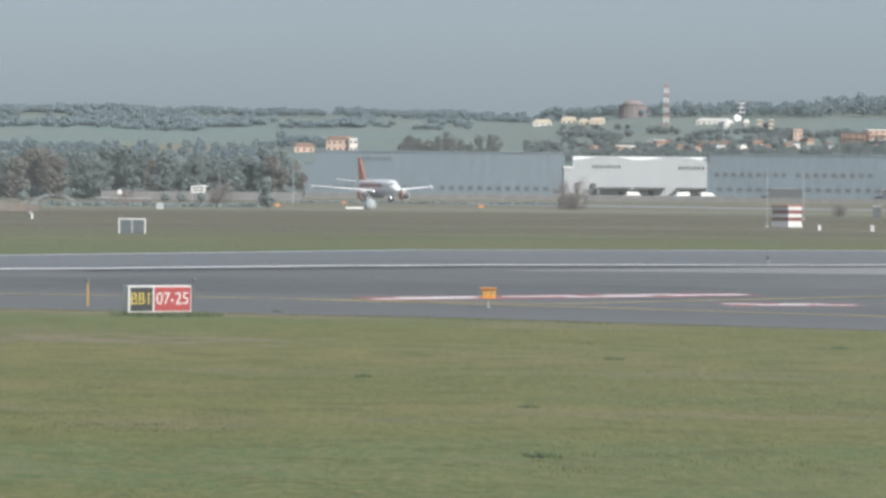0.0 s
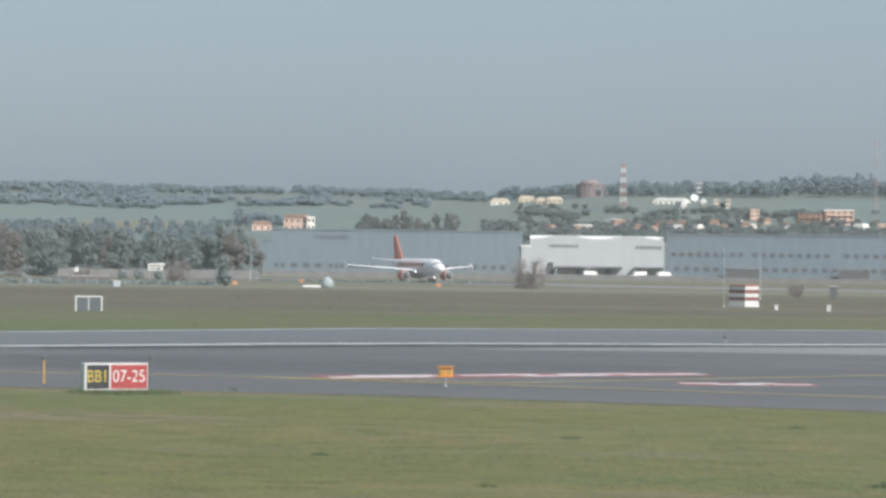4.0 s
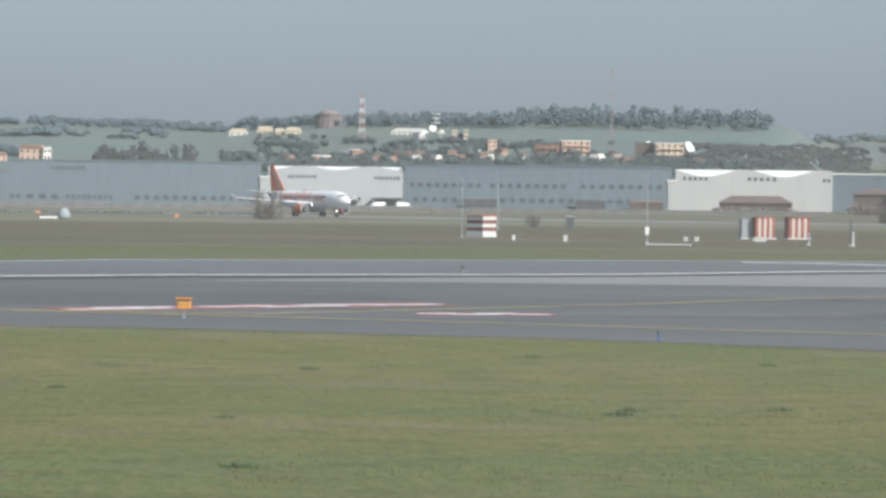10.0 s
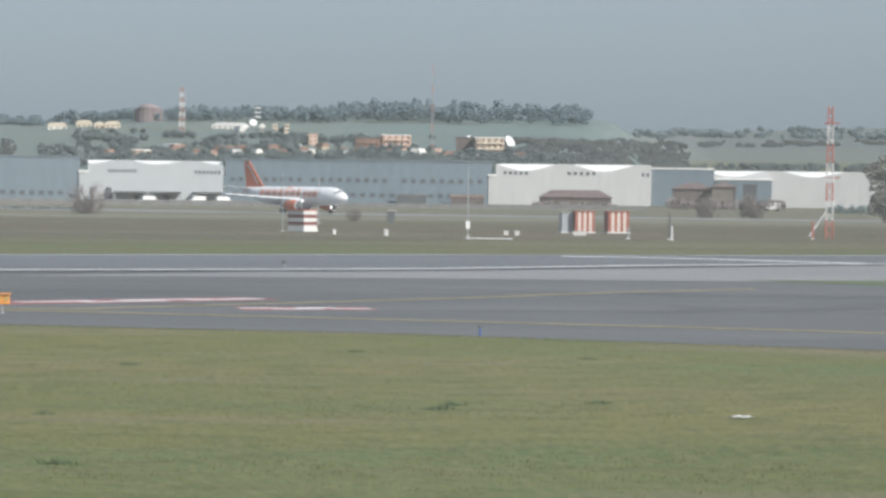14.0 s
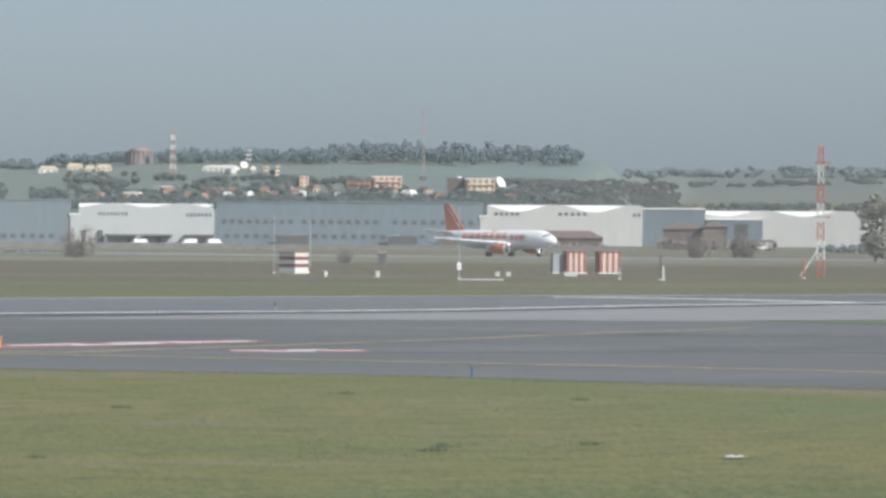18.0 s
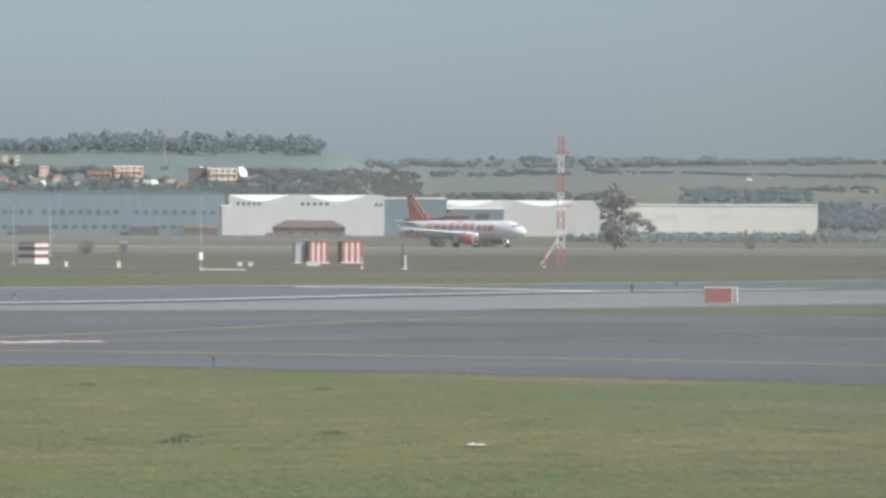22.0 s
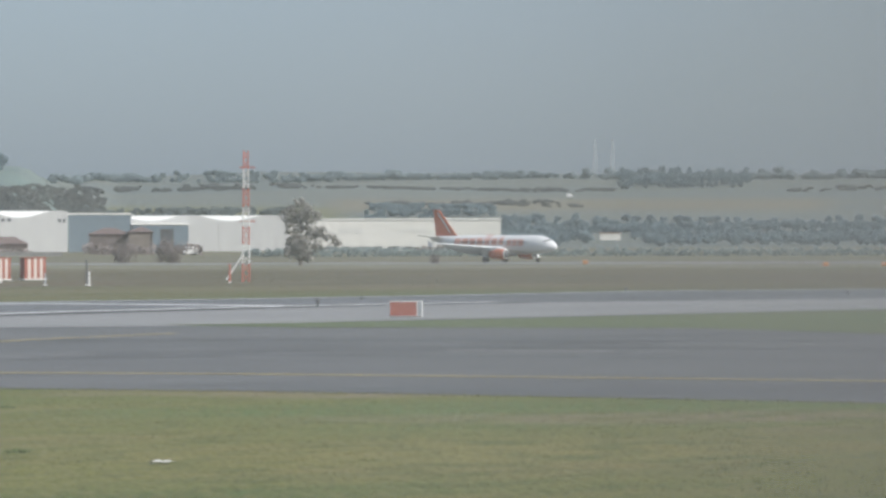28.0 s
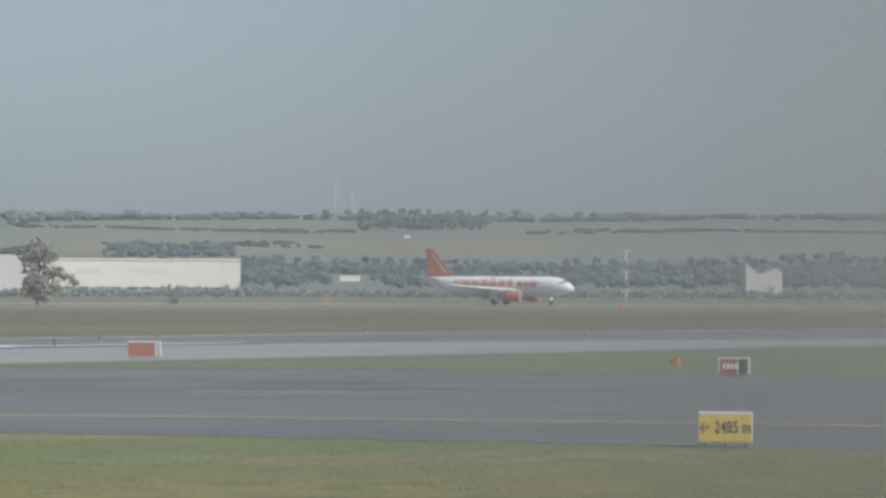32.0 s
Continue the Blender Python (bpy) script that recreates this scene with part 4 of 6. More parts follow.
def foliage(centers, radii, rng, sprays=4, spray=0.3, squash=0.85):
    """Points and triangles of small uneven leaf masses, with loose leaves standing out of them."""
    n = len(centers)
    d = LUMP_V[None] * (radii[:, None, None] * rng.uniform(0.75, 1.4, (n, 6, 1))) * np.array([1, 1, squash])
    turn = rng.uniform(0, 6.28, n)
    cs, sn = np.cos(turn)[:, None], np.sin(turn)[:, None]
    v = centers[:, None, :] + np.stack([d[..., 0] * cs - d[..., 1] * sn, d[..., 0] * sn + d[..., 1] * cs, d[..., 2]], axis=-1)
    t = LUMP_T[None] + 6 * np.arange(n)[:, None, None]
    verts, tris = v.reshape(-1, 3), t.reshape(-1, 3)
    k = rng.integers(0, n, n * sprays)
    way = rng.normal(size=(len(k), 3))
    way /= np.linalg.norm(way, axis=1)[:, None]
    c = centers[k] + way * (radii[k] * rng.uniform(0.7, 1.5, len(k)))[:, None]
    leaf = c[:, None, :] + rng.normal(size=(len(k), 3, 3)) * spray * 0.6
    return np.vstack([verts, leaf.reshape(-1, 3)]), np.vstack([tris, len(verts) + np.arange(len(k) * 3).reshape(-1, 3)])


def make_tree(name, seed, tall, spread, leaf_mat, label, lumps=170, clumps=(), crown_from=0.12, lump=(0.35, 0.75), sprays=6, spray=0.3):
    """A trunk with limbs that run out to clumps of foliage; clumps are (x, y, z, radius)."""
    rng = np.random.default_rng(seed)
    ob = thing(name, pose(0, 0, 0), label, "tree")
    if not clumps:
        clumps = []
        for k in range(13):
            f = (k + rng.uniform(0, 1)) / 13
            z = tall * (crown_from + (0.9 - crown_from) * f)
            wide = spread * math.sqrt(max(0.08, math.sin(math.pi * (0.16 + 0.76 * f))))
            a = rng.uniform(0, 6.28)
            r = wide * rng.uniform(0.15, 0.75)
            clumps.append((math.cos(a) * r, math.sin(a) * r, z, spread * rng.uniform(0.34, 0.55)))
    bm = bmesh.new()
    lean = rng.uniform(-0.04, 0.04) * tall
    tube(bm, (0, 0, -0.3), (lean * 0.5, 0, tall * 0.4), tall * 0.022, tall * 0.015, 8)
    tube(bm, (lean * 0.5, 0, tall * 0.4), (lean, 0, tall * 0.8), tall * 0.015, tall * 0.005, 8)
    for x, y, z, r in clumps:
        z0 = max(tall * 0.06, z - tall * rng.uniform(0.12, 0.3))
        tube(bm, (lean * z0 / tall, 0, z0), (x, y, z), tall * 0.008, tall * 0.003, 5, False)
    part("trunk", bm, M["bark"], ob)
    weight = np.array([c[3] ** 2 for c in clumps])
    which = rng.choice(len(clumps), lumps, p=weight / weight.sum())
    table = np.array(clumps)
    way = rng.normal(size=(lumps, 3))
    way /= np.linalg.norm(way, axis=1)[:, None]
    pts = table[which, :3] + way * (table[which, 3] * rng.uniform(0.2, 1.0, lumps) ** 0.5)[:, None]
    pts[:, 2] = np.maximum(pts[:, 2], 0.25)
    v, t = foliage(pts, rng.uniform(*lump, lumps), rng, sprays, spray)
    crown = fast_mesh("crown", v, t, M[leaf_mat])
    crown.parent = ob
    crown["label"] = "uneven leafy crown"
    return ob


def bare_shrub(name, seed, tall, spread, label):
    """Many stems from one root, forking into bare twigs."""
    rnd = random.Random(seed)
    ob = thing(name, pose(0, 0, 0), label, "shrub")
    bm, tw = bmesh.new(), bmesh.new()
    for k in range(24):
        a, out = rnd.uniform(0, 6.28), spread * math.sqrt(rnd.random())
        top = tall * (1.0 - 0.45 * (out / spread) ** 2) * rnd.uniform(0.8, 1.0)
        tip = Vector((math.cos(a) * out, math.sin(a) * out, top))
        root = Vector((rnd.gauss(0, 0.38) * spread, rnd.gauss(0, 0.38) * spread, -0.1))
        bow = root.lerp(tip, 0.5) + Vector((math.cos(a), math.sin(a), 0)) * out * 0.12
        tube(bm, root, bow, 0.075, 0.05, 5, False)
        tube(bm, bow, tip, 0.05, 0.02, 4, False)
        for _ in range(17):
            f = rnd.uniform(0.03, 1.0)
            b0 = root.lerp(bow, f * 2) if f < 0.5 else bow.lerp(tip, f * 2 - 1)
            b1 = b0 + Vector((rnd.gauss(0, 1), rnd.gauss(0, 1), rnd.uniform(0.1, 1.3))) * spread * 0.2
            tube(tw, b0, b1, 0.045, 0.022, 3, False)
            for _ in range(3):
                c0 = b0.lerp(b1, rnd.uniform(0.3, 1))
                tube(tw, c0, c0 + Vector((rnd.gauss(0, 1), rnd.gauss(0, 1), rnd.uniform(0, 1))) * spread * 0.13, 0.032, 0.016, 3, False)
    part("stems", bm, M["bark"], ob)
    part("twigs", tw, M["twig"], ob, "bare grey-brown twigs")
    return ob


def place_copies(src, spots, group):
    """First spot takes the thing itself, the others copies."""
    for k, m in enumerate(spots):
        if k == 0:
            src.matrix_basis = m
            src["group"] = group
        else:
            c = copy_thing(src, m)
            c["group"] = group


rnd = random.Random(11)
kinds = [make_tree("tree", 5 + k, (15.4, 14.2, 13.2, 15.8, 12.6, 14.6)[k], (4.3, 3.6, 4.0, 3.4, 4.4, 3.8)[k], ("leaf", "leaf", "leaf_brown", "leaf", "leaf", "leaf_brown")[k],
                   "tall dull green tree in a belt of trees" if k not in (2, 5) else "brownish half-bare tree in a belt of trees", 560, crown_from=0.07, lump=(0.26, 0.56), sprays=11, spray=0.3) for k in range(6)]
spots = [[] for _ in kinds]
az = -21.0
while az < -7.35:
    d = 800 + rnd.uniform(-20, 60)
    low = 1.0 + 0.9 * math.sin(az * 4.1) + (1.6 if -10.2 < az < -8.5 else 0)
    spots[rnd.choice((0, 0, 1, 1, 2, 3, 3, 4, 4, 5))].append(facing(az, d, height(d, az) - max(0, low) * rnd.uniform(0.3, 1.0), rnd.uniform(0, 360)))
    az += rnd.uniform(0.10, 0.24)
for src, sp in zip(kinds, spots):
    place_copies(src, sp, "belt of trees")

bush = bare_shrub("bare_shrub", 31, 6.9, 3.5, "bare grey leafless shrub in front of the hangars")
bush.matrix_basis = facing(-1.88, 555, -0.1, 40)
for az, d, k in ((3.5, 470, 0.38), (10.6, 640, 0.85), (11.55, 640, 0.9), (-10.9, 620, 0.55), (-9.0, 640, 0.85), (16.9, 600, 0.35)):
    b2 = copy_thing(bush, facing(az, d, -0.1, az * 77))
    b2.scale = (k, k, k)
t = make_tree("tree", 41, 13.0, 4.4, "leaf_grey", "large grey-green eucalyptus with a round top and a low side limb", 760, crown_from=0.12, lump=(0.18, 0.46), sprays=9, spray=0.2,
              clumps=[(0.1, 0, 11.3, 2.2), (-2.0, 0.6, 10.0, 2.1), (2.2, -0.5, 9.9, 2.1), (0.2, 1.2, 8.9, 2.0), (-1.6, -0.6, 7.2, 1.5), (0.0, 0.5, 6.4, 1.7), (-1.2, 0.3, 4.6, 1.8), (0.9, -0.7, 4.2, 1.6),
                      (0.1, 0.4, 2.6, 1.8), (-2.2, 0, 2.4, 1.2), (2.8, 0.4, 6.6, 1.4), (4.6, -0.3, 6.3, 1.3), (6.2, 0.4, 5.4, 1.1), (7.3, 0, 4.5, 0.8), (3.4, -0.5, 4.0, 1.1), (1.8, 0.5, 1.8, 1.2)])
t.matrix_basis = facing(14.17, 560, -0.1, 0)
conifer = make_tree("conifer", 51, 6.1, 1.7, "leaf", "small dark green tree beside the airfield road", 260, crown_from=0.08, lump=(0.2, 0.42), sprays=8, spray=0.2)
conifer.matrix_basis = facing(-8.02, 530, 0, 0)
round_tree = make_tree("clipped_tree", 61, 2.7, 1.1, "leaf", "small round dark green tree beside the road", 70, clumps=[(0, 0, 1.75, 0.75), (0.3, 0, 1.9, 0.6), (-0.3, 0.2, 1.7, 0.6)], lump=(0.25, 0.45), spray=0.12)
place_copies(round_tree, [facing(a, 560, 0, a * 50) for a in (-10.11, -9.78, -9.37, -12.95)], "round trees by the road")


def hedge(az0, az1, d, h, mat, label, seed, per_metre=14):
    rnd = random.Random(seed)
    verts, faces = [], []
    n = int(abs(az1 - az0) * math.pi / 180 * d * per_metre)
    for _ in range(n):
        az, dd = rnd.uniform(az0, az1), d + rnd.uniform(-3, 3)
        lump = 0.55 + 0.45 * noise.noise(Vector((az * 6, seed, 0))) + 0.3 * noise.noise(Vector((az * 23, seed, 5)))
        p = polar(az, dd, height(dd, az) + h * lump * rnd.random() ** 0.7)
        q = Euler((rnd.uniform(0, 6.3), rnd.uniform(0, 6.3), 0)).to_matrix()
        k = len(verts)
        for cc in ((-0.5, -0.4, 0), (0.5, -0.35, 0.15), (0.4, 0.45, -0.1), (-0.35, 0.4, 0.1)):
            verts.append(tuple(p + q @ Vector(cc) * 0.9 * rnd.uniform(0.6, 1.3)))
        faces.append((k, k + 1, k + 2, k + 3))
    me = bpy.data.meshes.new("hedge")
    me.from_pydata(verts, [], faces)
    me.materials.append(M[mat])
    return tagged(new("hedge", me), label, "hedge", kind="stuff")


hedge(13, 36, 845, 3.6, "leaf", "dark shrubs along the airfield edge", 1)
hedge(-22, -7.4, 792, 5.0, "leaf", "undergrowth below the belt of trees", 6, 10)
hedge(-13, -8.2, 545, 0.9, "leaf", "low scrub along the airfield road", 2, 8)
hedge(14.6, 18.9, 985, 2.6, "leaf", "dark irregular shrubs at the foot of the warehouse", 12, 9)
hedge(16.5, 18.7, 975, 3.8, "twig", "brown bushes at the foot of the warehouse", 13, 7)
hedge(7.1, 8.8, 930, 2.6, "twig", "dull brown bushes before the low shed", 3, 14)
hedge(9.8, 12.2, 900, 5.5, "twig", "bare brown bushes before the sheds", 4, 16)
hedge(-7.4, -2.0, 700, 0.5, "leaf_mid", "low weeds along the runway bank", 5, 5)


# ---- buildings behind the far runway ----
def hangar(az0, az1, d, top, base, mat, label, roof="flat", rise=0.0, depth=60.0, name="hangar", roof_mat="roof_white", turn=0.0, windows=()):
    """A long shed between two bearings, with wall panels, windows and roof. top and base are heights over the horizon in parts of F."""
    mid = (az0 + az1) / 2
    w = 2 * d * math.tan(radians((az1 - az0) / 2))
    z0, z1 = height(d, mid) - 0.3, EYE + top / F * d
    h = z1 - z0
    ob = thing(name, facing(mid, d, z0, turn), label, "building")
    bm = bmesh.new()
    if roof == "wave":
        n = max(2, round(w / 26))
        outline = [(-w / 2, 0), (w / 2, 0)]
        steps = n * 10
        for i in range(steps + 1):
            f = i / steps
            outline.append((w / 2 - f * w, h - rise * (0.5 - 0.5 * math.cos(2 * math.pi * n * (f + 0.17 * rise)))))
        prism(bm, outline, 0, 0.5)
        box(bm, -w / 2 + 0.01, w / 2 - 0.01, 0.5, depth, 0, h - rise - 0.35)
    else:
        box(bm, -w / 2, w / 2, 0, depth, 0, h)
    part("wall", bm, M[mat], ob)
    seams = max(4, int(w / 6))
    bm = bmesh.new()
    for i in range(1, seams):
        x = -w / 2 + w * i / seams
        box(bm, x - 0.06, x + 0.06, -0.06, -0.005, 0, h - rise - 0.3)
    part("cladding_ribs", bm, M[mat], ob)
    bm = bmesh.new()
    if roof == "wave":
        a0 = [bm.verts.new((sx * (w / 2 - 0.02), y, z)) for sx in (-1, 1) for y, z in ((0.52, h - rise - 0.3), (9.0, h - 0.1), (depth, h - 0.1), (depth, h - rise - 0.3))]
        for f in ((0, 1, 5, 4), (1, 2, 6, 5), (2, 3, 7, 6), (3, 0, 4, 7), (0, 3, 2, 1), (4, 5, 6, 7)):
            bm.faces.new([a0[k] for k in f])
        bmesh.ops.recalc_face_normals(bm, faces=bm.faces)
    else:
        box(bm, -w / 2 - 0.3, w / 2 + 0.3, -0.3, depth + 0.3, h + 0.004, h + 0.5)
    part("roof", bm, M[roof_mat], ob)
    if roof == "hip":
        bm = bmesh.new()
        vs = [bm.verts.new(p) for p in ((-w / 2 - 0.6, -0.6, h + 0.5), (w / 2 + 0.6, -0.6, h + 0.5), (w / 2 + 0.6, depth + 0.6, h + 0.5), (-w / 2 - 0.6, depth + 0.6, h + 0.5), (-w / 2 + depth * 0.4, depth / 2, h + rise), (w / 2 - depth * 0.4, depth / 2, h + rise))]
        for f in ((0, 1, 5, 4), (1, 2, 5), (2, 3, 4, 5), (3, 0, 4), (3, 2, 1, 0)):
            bm.faces.new([vs[k] for k in f])
        part("hipped_roof", bm, M[roof_mat], ob, "dull tiled hipped roof")
    for fx0, fx1, fz0, fz1, count, wm in windows:
        for i in range(count):
            a = -w / 2 + w * (fx0 + (fx1 - fx0) * i / count)
            b = a + w * (fx1 - fx0) / count * 0.55
            bm = bmesh.new()
            box(bm, a, b, -0.12, -0.03, h * fz0, h * fz1)
            part("window", bm, M[wm], ob)
    return ob


hangar(-7.10, -2.03, 999.6, 59, -8, "clad_blue", "long blue-grey metal clad hangar with dark windows", roof_mat="clad_blue", windows=((0.01, 0.06, 0.135, 0.235, 2, "slate"), (0.075, 0.22, 0.135, 0.235, 3, "slate"), (0.23, 0.42, 0.135, 0.235, 9, "slate"), (0.5, 0.95, 0.135, 0.235, 12, "slate"), (0.17, 0.31, 0.80, 0.885, 8, "slate")))
hangar(-7.31, -7.10, 1000.4, 39, -8, "clad_blue", "lower end block of the blue-grey hangar", roof_mat="clad_blue", depth=40)
wh = hangar(-1.88, 0.84, 1000, 56, -14, "clad_pale", "white hangar with a shallow wavy roof and small high windows", roof="wave", rise=1.5, windows=((0.15, 0.37, 0.70, 0.77, 8, "slate"), (0.79, 0.99, 0.68, 0.76, 7, "slate")))
hangar(-2.05, -1.88, 1000, 34.5, -14, "clad_pale", "lower white end block of the hangar", depth=40)
bm = bmesh.new()
box(bm, 23.9, 27.2, 0.5, 12, 9.7, 12.6)
part("canopy", bm, M["clad_white"], wh, "white jutting roof end")
for x0, x1 in ((-14.6, -3.0), (-2.0, 9.0), (13.0, 23.6)):
    bm = bmesh.new()
    box(bm, x0, x1, -4.0, -0.2, 3.0, 3.6)
    part("awning", bm, M["darkgrey"], wh, "dark flat awning")
    for x in (x0 + 0.3, x1 - 0.3):
        bm = bmesh.new()
        box(bm, x - 0.2, x + 0.2, -3.9, -3.5, 0, 3.0)
        part("column", bm, M["grey"], wh)
for x, z in ((-16.2, 4.9), (-6.5, 2.0), (4.0, 2.4)):
    bm = bmesh.new()
    box(bm, x - 0.9, x + 0.9, -0.8, -0.1, 0.2, z)
    part("doorway", bm, M["darkgrey"], wh, "dark doorway")
hangar(0.88, 6.28, 999.3, 58.5, -14, "clad_blue", "long blue-grey office and hangar block with rows of windows", roof_mat="clad_blue", windows=((0.02, 0.30, 0.50, 0.60, 9, "slate"), (0.32, 0.62, 0.50, 0.60, 9, "slate"), (0.66, 0.98, 0.50, 0.60, 9, "slate"), (0.03, 0.98, 0.165, 0.255, 26, "slate")))
for az0, az1 in ((2.1, 2.75), (4.35, 4.95), (5.45, 6.1)):
    low_box((az0 + az1) / 2, 992, math.radians(az1 - az0) * 992, 5, 3.4, "darkgrey", "flat dark entrance canopy before the offices", "entrance_canopy", "canopy")
w2 = hangar(6.36, 9.50, 1000, 57.5, -14, "clad_white", "white hangar with a shallow wavy roof", roof="wave", rise=2.6, windows=((0.05, 0.22, 0.74, 0.81, 5, "slate"), (0.46, 0.66, 0.74, 0.81, 5, "slate"), (0.94, 1.0, 0.72, 0.8, 2, "slate")))
hangar(6.21, 6.36, 1000, 35, -14, "clad_white", "lower white end block of the hangar", depth=40)
hangar(9.52, 10.76, 1004, 50, -6, "clad_blue", "blue-grey hangar door block under a white roof", roof_mat="roof_white")
hangar(10.76, 13.95, 1012, 49, -8, "clad_white", "row of white sheds with wavy roofs", roof="wave", rise=2.2)
hangar(10.80, 11.92, 1006, 32, 8, "clad_blue", "low blue-grey shed before the white sheds", roof_mat="roof_white", depth=20)
hangar(13.95, 18.24, 1013, 40, -12, "clad_cream", "long bright cream warehouse with faded lettering", roof_mat="roof_white", windows=((0.24, 0.36, 0.58, 0.74, 5, "offwhite"), (0.52, 0.66, 0.60, 0.70, 6, "offwhite"), (0.10, 0.62, 0.10, 0.17, 7, "darkgrey")))
hangar(9.93, 10.75, 930, 13, -12, "brownwall", "dull brown barn with a rust-red hipped roof", roof="hip", rise=2.6, roof_mat="rust", depth=12, name="shed")
hangar(10.72, 11.2, 927, 17, -12, "tanwall", "tan annexe of the barn with a rust-red roof", roof="hip", rise=2.2, roof_mat="rust", depth=9, name="shed")
hangar(7.25, 8.70, 960, -4, -14, "brownwall", "low brown shed before the white hangar", roof="hip", rise=3.0, roof_mat="rust", depth=10, name="shed")
hangar(11.35, 11.62, 925, 22, -12, "darkgrey", "small dark cubic shed", roof_mat="darkgrey", depth=6, name="shed")
hangar(5.45, 6.12, 955, -3, -15, "brownwall", "low open shed with a red roof", roof_mat="terracotta", depth=8, name="shed")
hangar(-9.62, -9.27, 790, -6, -20, "clad_white", "small white building among trees", depth=8, name="shed")
shed_d = on_hill(20.45, 2)[0]
hangar(20.25, 20.66, shed_d, 15, 2, "plaster_w", "low white farm building among trees", depth=8, name="shed", roof_mat="terracotta")


def perimeter_wall(az0, az1, d, h, mat, label):
    n = max(2, int((az1 - az0) / 0.4))
    ob = thing("perimeter_wall", pose(0, 0, 0), label, "wall")
    for i in range(n):
        a, b = az0 + (az1 - az0) * i / n, az0 + (az1 - az0) * (i + 1) / n
        p, q = polar(a, d), polar(b, d)
        z = height(d, (a + b) / 2)
        bm = bmesh.new()
        ln = (q - p).length
        box(bm, 0.02, ln - 0.02, 0, 0.3, -0.4, h)
        pp = part("panel", bm, M[mat], ob)
        pp.matrix_basis = pose(p.x, p.y, z, 0, 0, math.degrees(math.atan2(q.y - p.y, q.x - p.x)))
    return ob


perimeter_wall(-7.4, 1.4, 872, 1.7, "wallgrey", "low grey perimeter wall before the hangars")
perimeter_wall(-11.4, -7.35, 768, 2.3, "wallgrey", "long low grey wall below the belt of trees")
perimeter_wall(1.45, 9.4, 880, 1.3, "wallgrey", "low grey perimeter wall before the offices")


def billboard_building():
    """A pale gable wall standing by itself among trees, with a notched top."""
    d = 900
    ob = thing("gable_building", facing(28.82, d, height(d, 28.8) - 0.3, 12), "pale building with a notched roofline among trees", "building")
    bm = bmesh.new()
    prism(bm, [(-5.8, 0), (5.8, 0), (5.8, 8.2), (3.6, 9.4), (1.2, 7.8), (-1.2, 7.4), (-5.8, 10.6)], 0, 9)
    part("wall", bm, M["clad_white"], ob)
    bm = bmesh.new()
    box(bm, 1.0, 3.4, -0.06, -0.01, 0.4, 3.6)
    part("door", bm, M["grey"], ob)
    return ob


billboard_building()


# ---- the hills: houses, masts and woods ----
def house(az, el, w, h, mat, label, gable=True, depth=9.0, roof_mat="terracotta", turn=0.0, floors=2):
    d, z = on_hill(az, el)
    ob = thing("house", facing(az, d, z - 0.8, turn), label, "house", "houses on the hill")
    bm = bmesh.new()
    box(bm, -w / 2, w / 2, 0, depth, 0, h)
    part("wall", bm, M[mat], ob)
    bm = bmesh.new()
    if gable:
        prism(bm, [(-w / 2 - 0.5, h + 0.01), (w / 2 + 0.5, h + 0.01), (w / 2 * 0.75, h + 2.2), (-w / 2 * 0.75, h + 2.2)], -0.5, depth + 0.5)
    else:
        box(bm, -w / 2 - 0.3, w / 2 + 0.3, -0.3, depth + 0.3, h + 0.01, h + 0.6)
    part("roof", bm, M[roof_mat], ob)
    n = max(2, int(w / 3.2))
    for f in range(floors):
        for i in range(n):
            x = -w / 2 + w * (i + 0.5) / n
            bm = bmesh.new()
            box(bm, x - 0.6, x + 0.6, -0.06, -0.01, h * (f + 0.35) / floors, h * (f + 0.75) / floors)
            part("window", bm, M["brownwall"], ob)
    if floors == 3 and w > 12:
        for f in range(3):
            bm = bmesh.new()
            z = h * (f + 0.08) / 3
            box(bm, -w * 0.44, w * 0.44, -1.3, -0.02, z, z + 0.25)
            box(bm, -w * 0.44, w * 0.44, -1.3, -1.15, z + 0.25, z + 1.0)
            part("balcony", bm, M[mat], ob)
        for i in range(5):
            bm = bmesh.new()
            x = -w * 0.44 + w * 0.88 * i / 4
            box(bm, x - 0.3, x + 0.3, -1.1, -0.02, 0, h)
            part("pier", bm, M["terracotta"], ob)
    return ob


def span(az0, az1, el0, el1, mat, label, **kw):
    """A house that fills a stretch of bearings and heights over the horizon."""
    az = (az0 + az1) / 2
    d, _ = on_hill(az, el0)
    return house(az, el0, math.radians(az1 - az0) * d, max(2.6, (el1 - el0) / F * d - (2.0 if kw.get("gable", True) else 0.3)), mat, label, **kw)


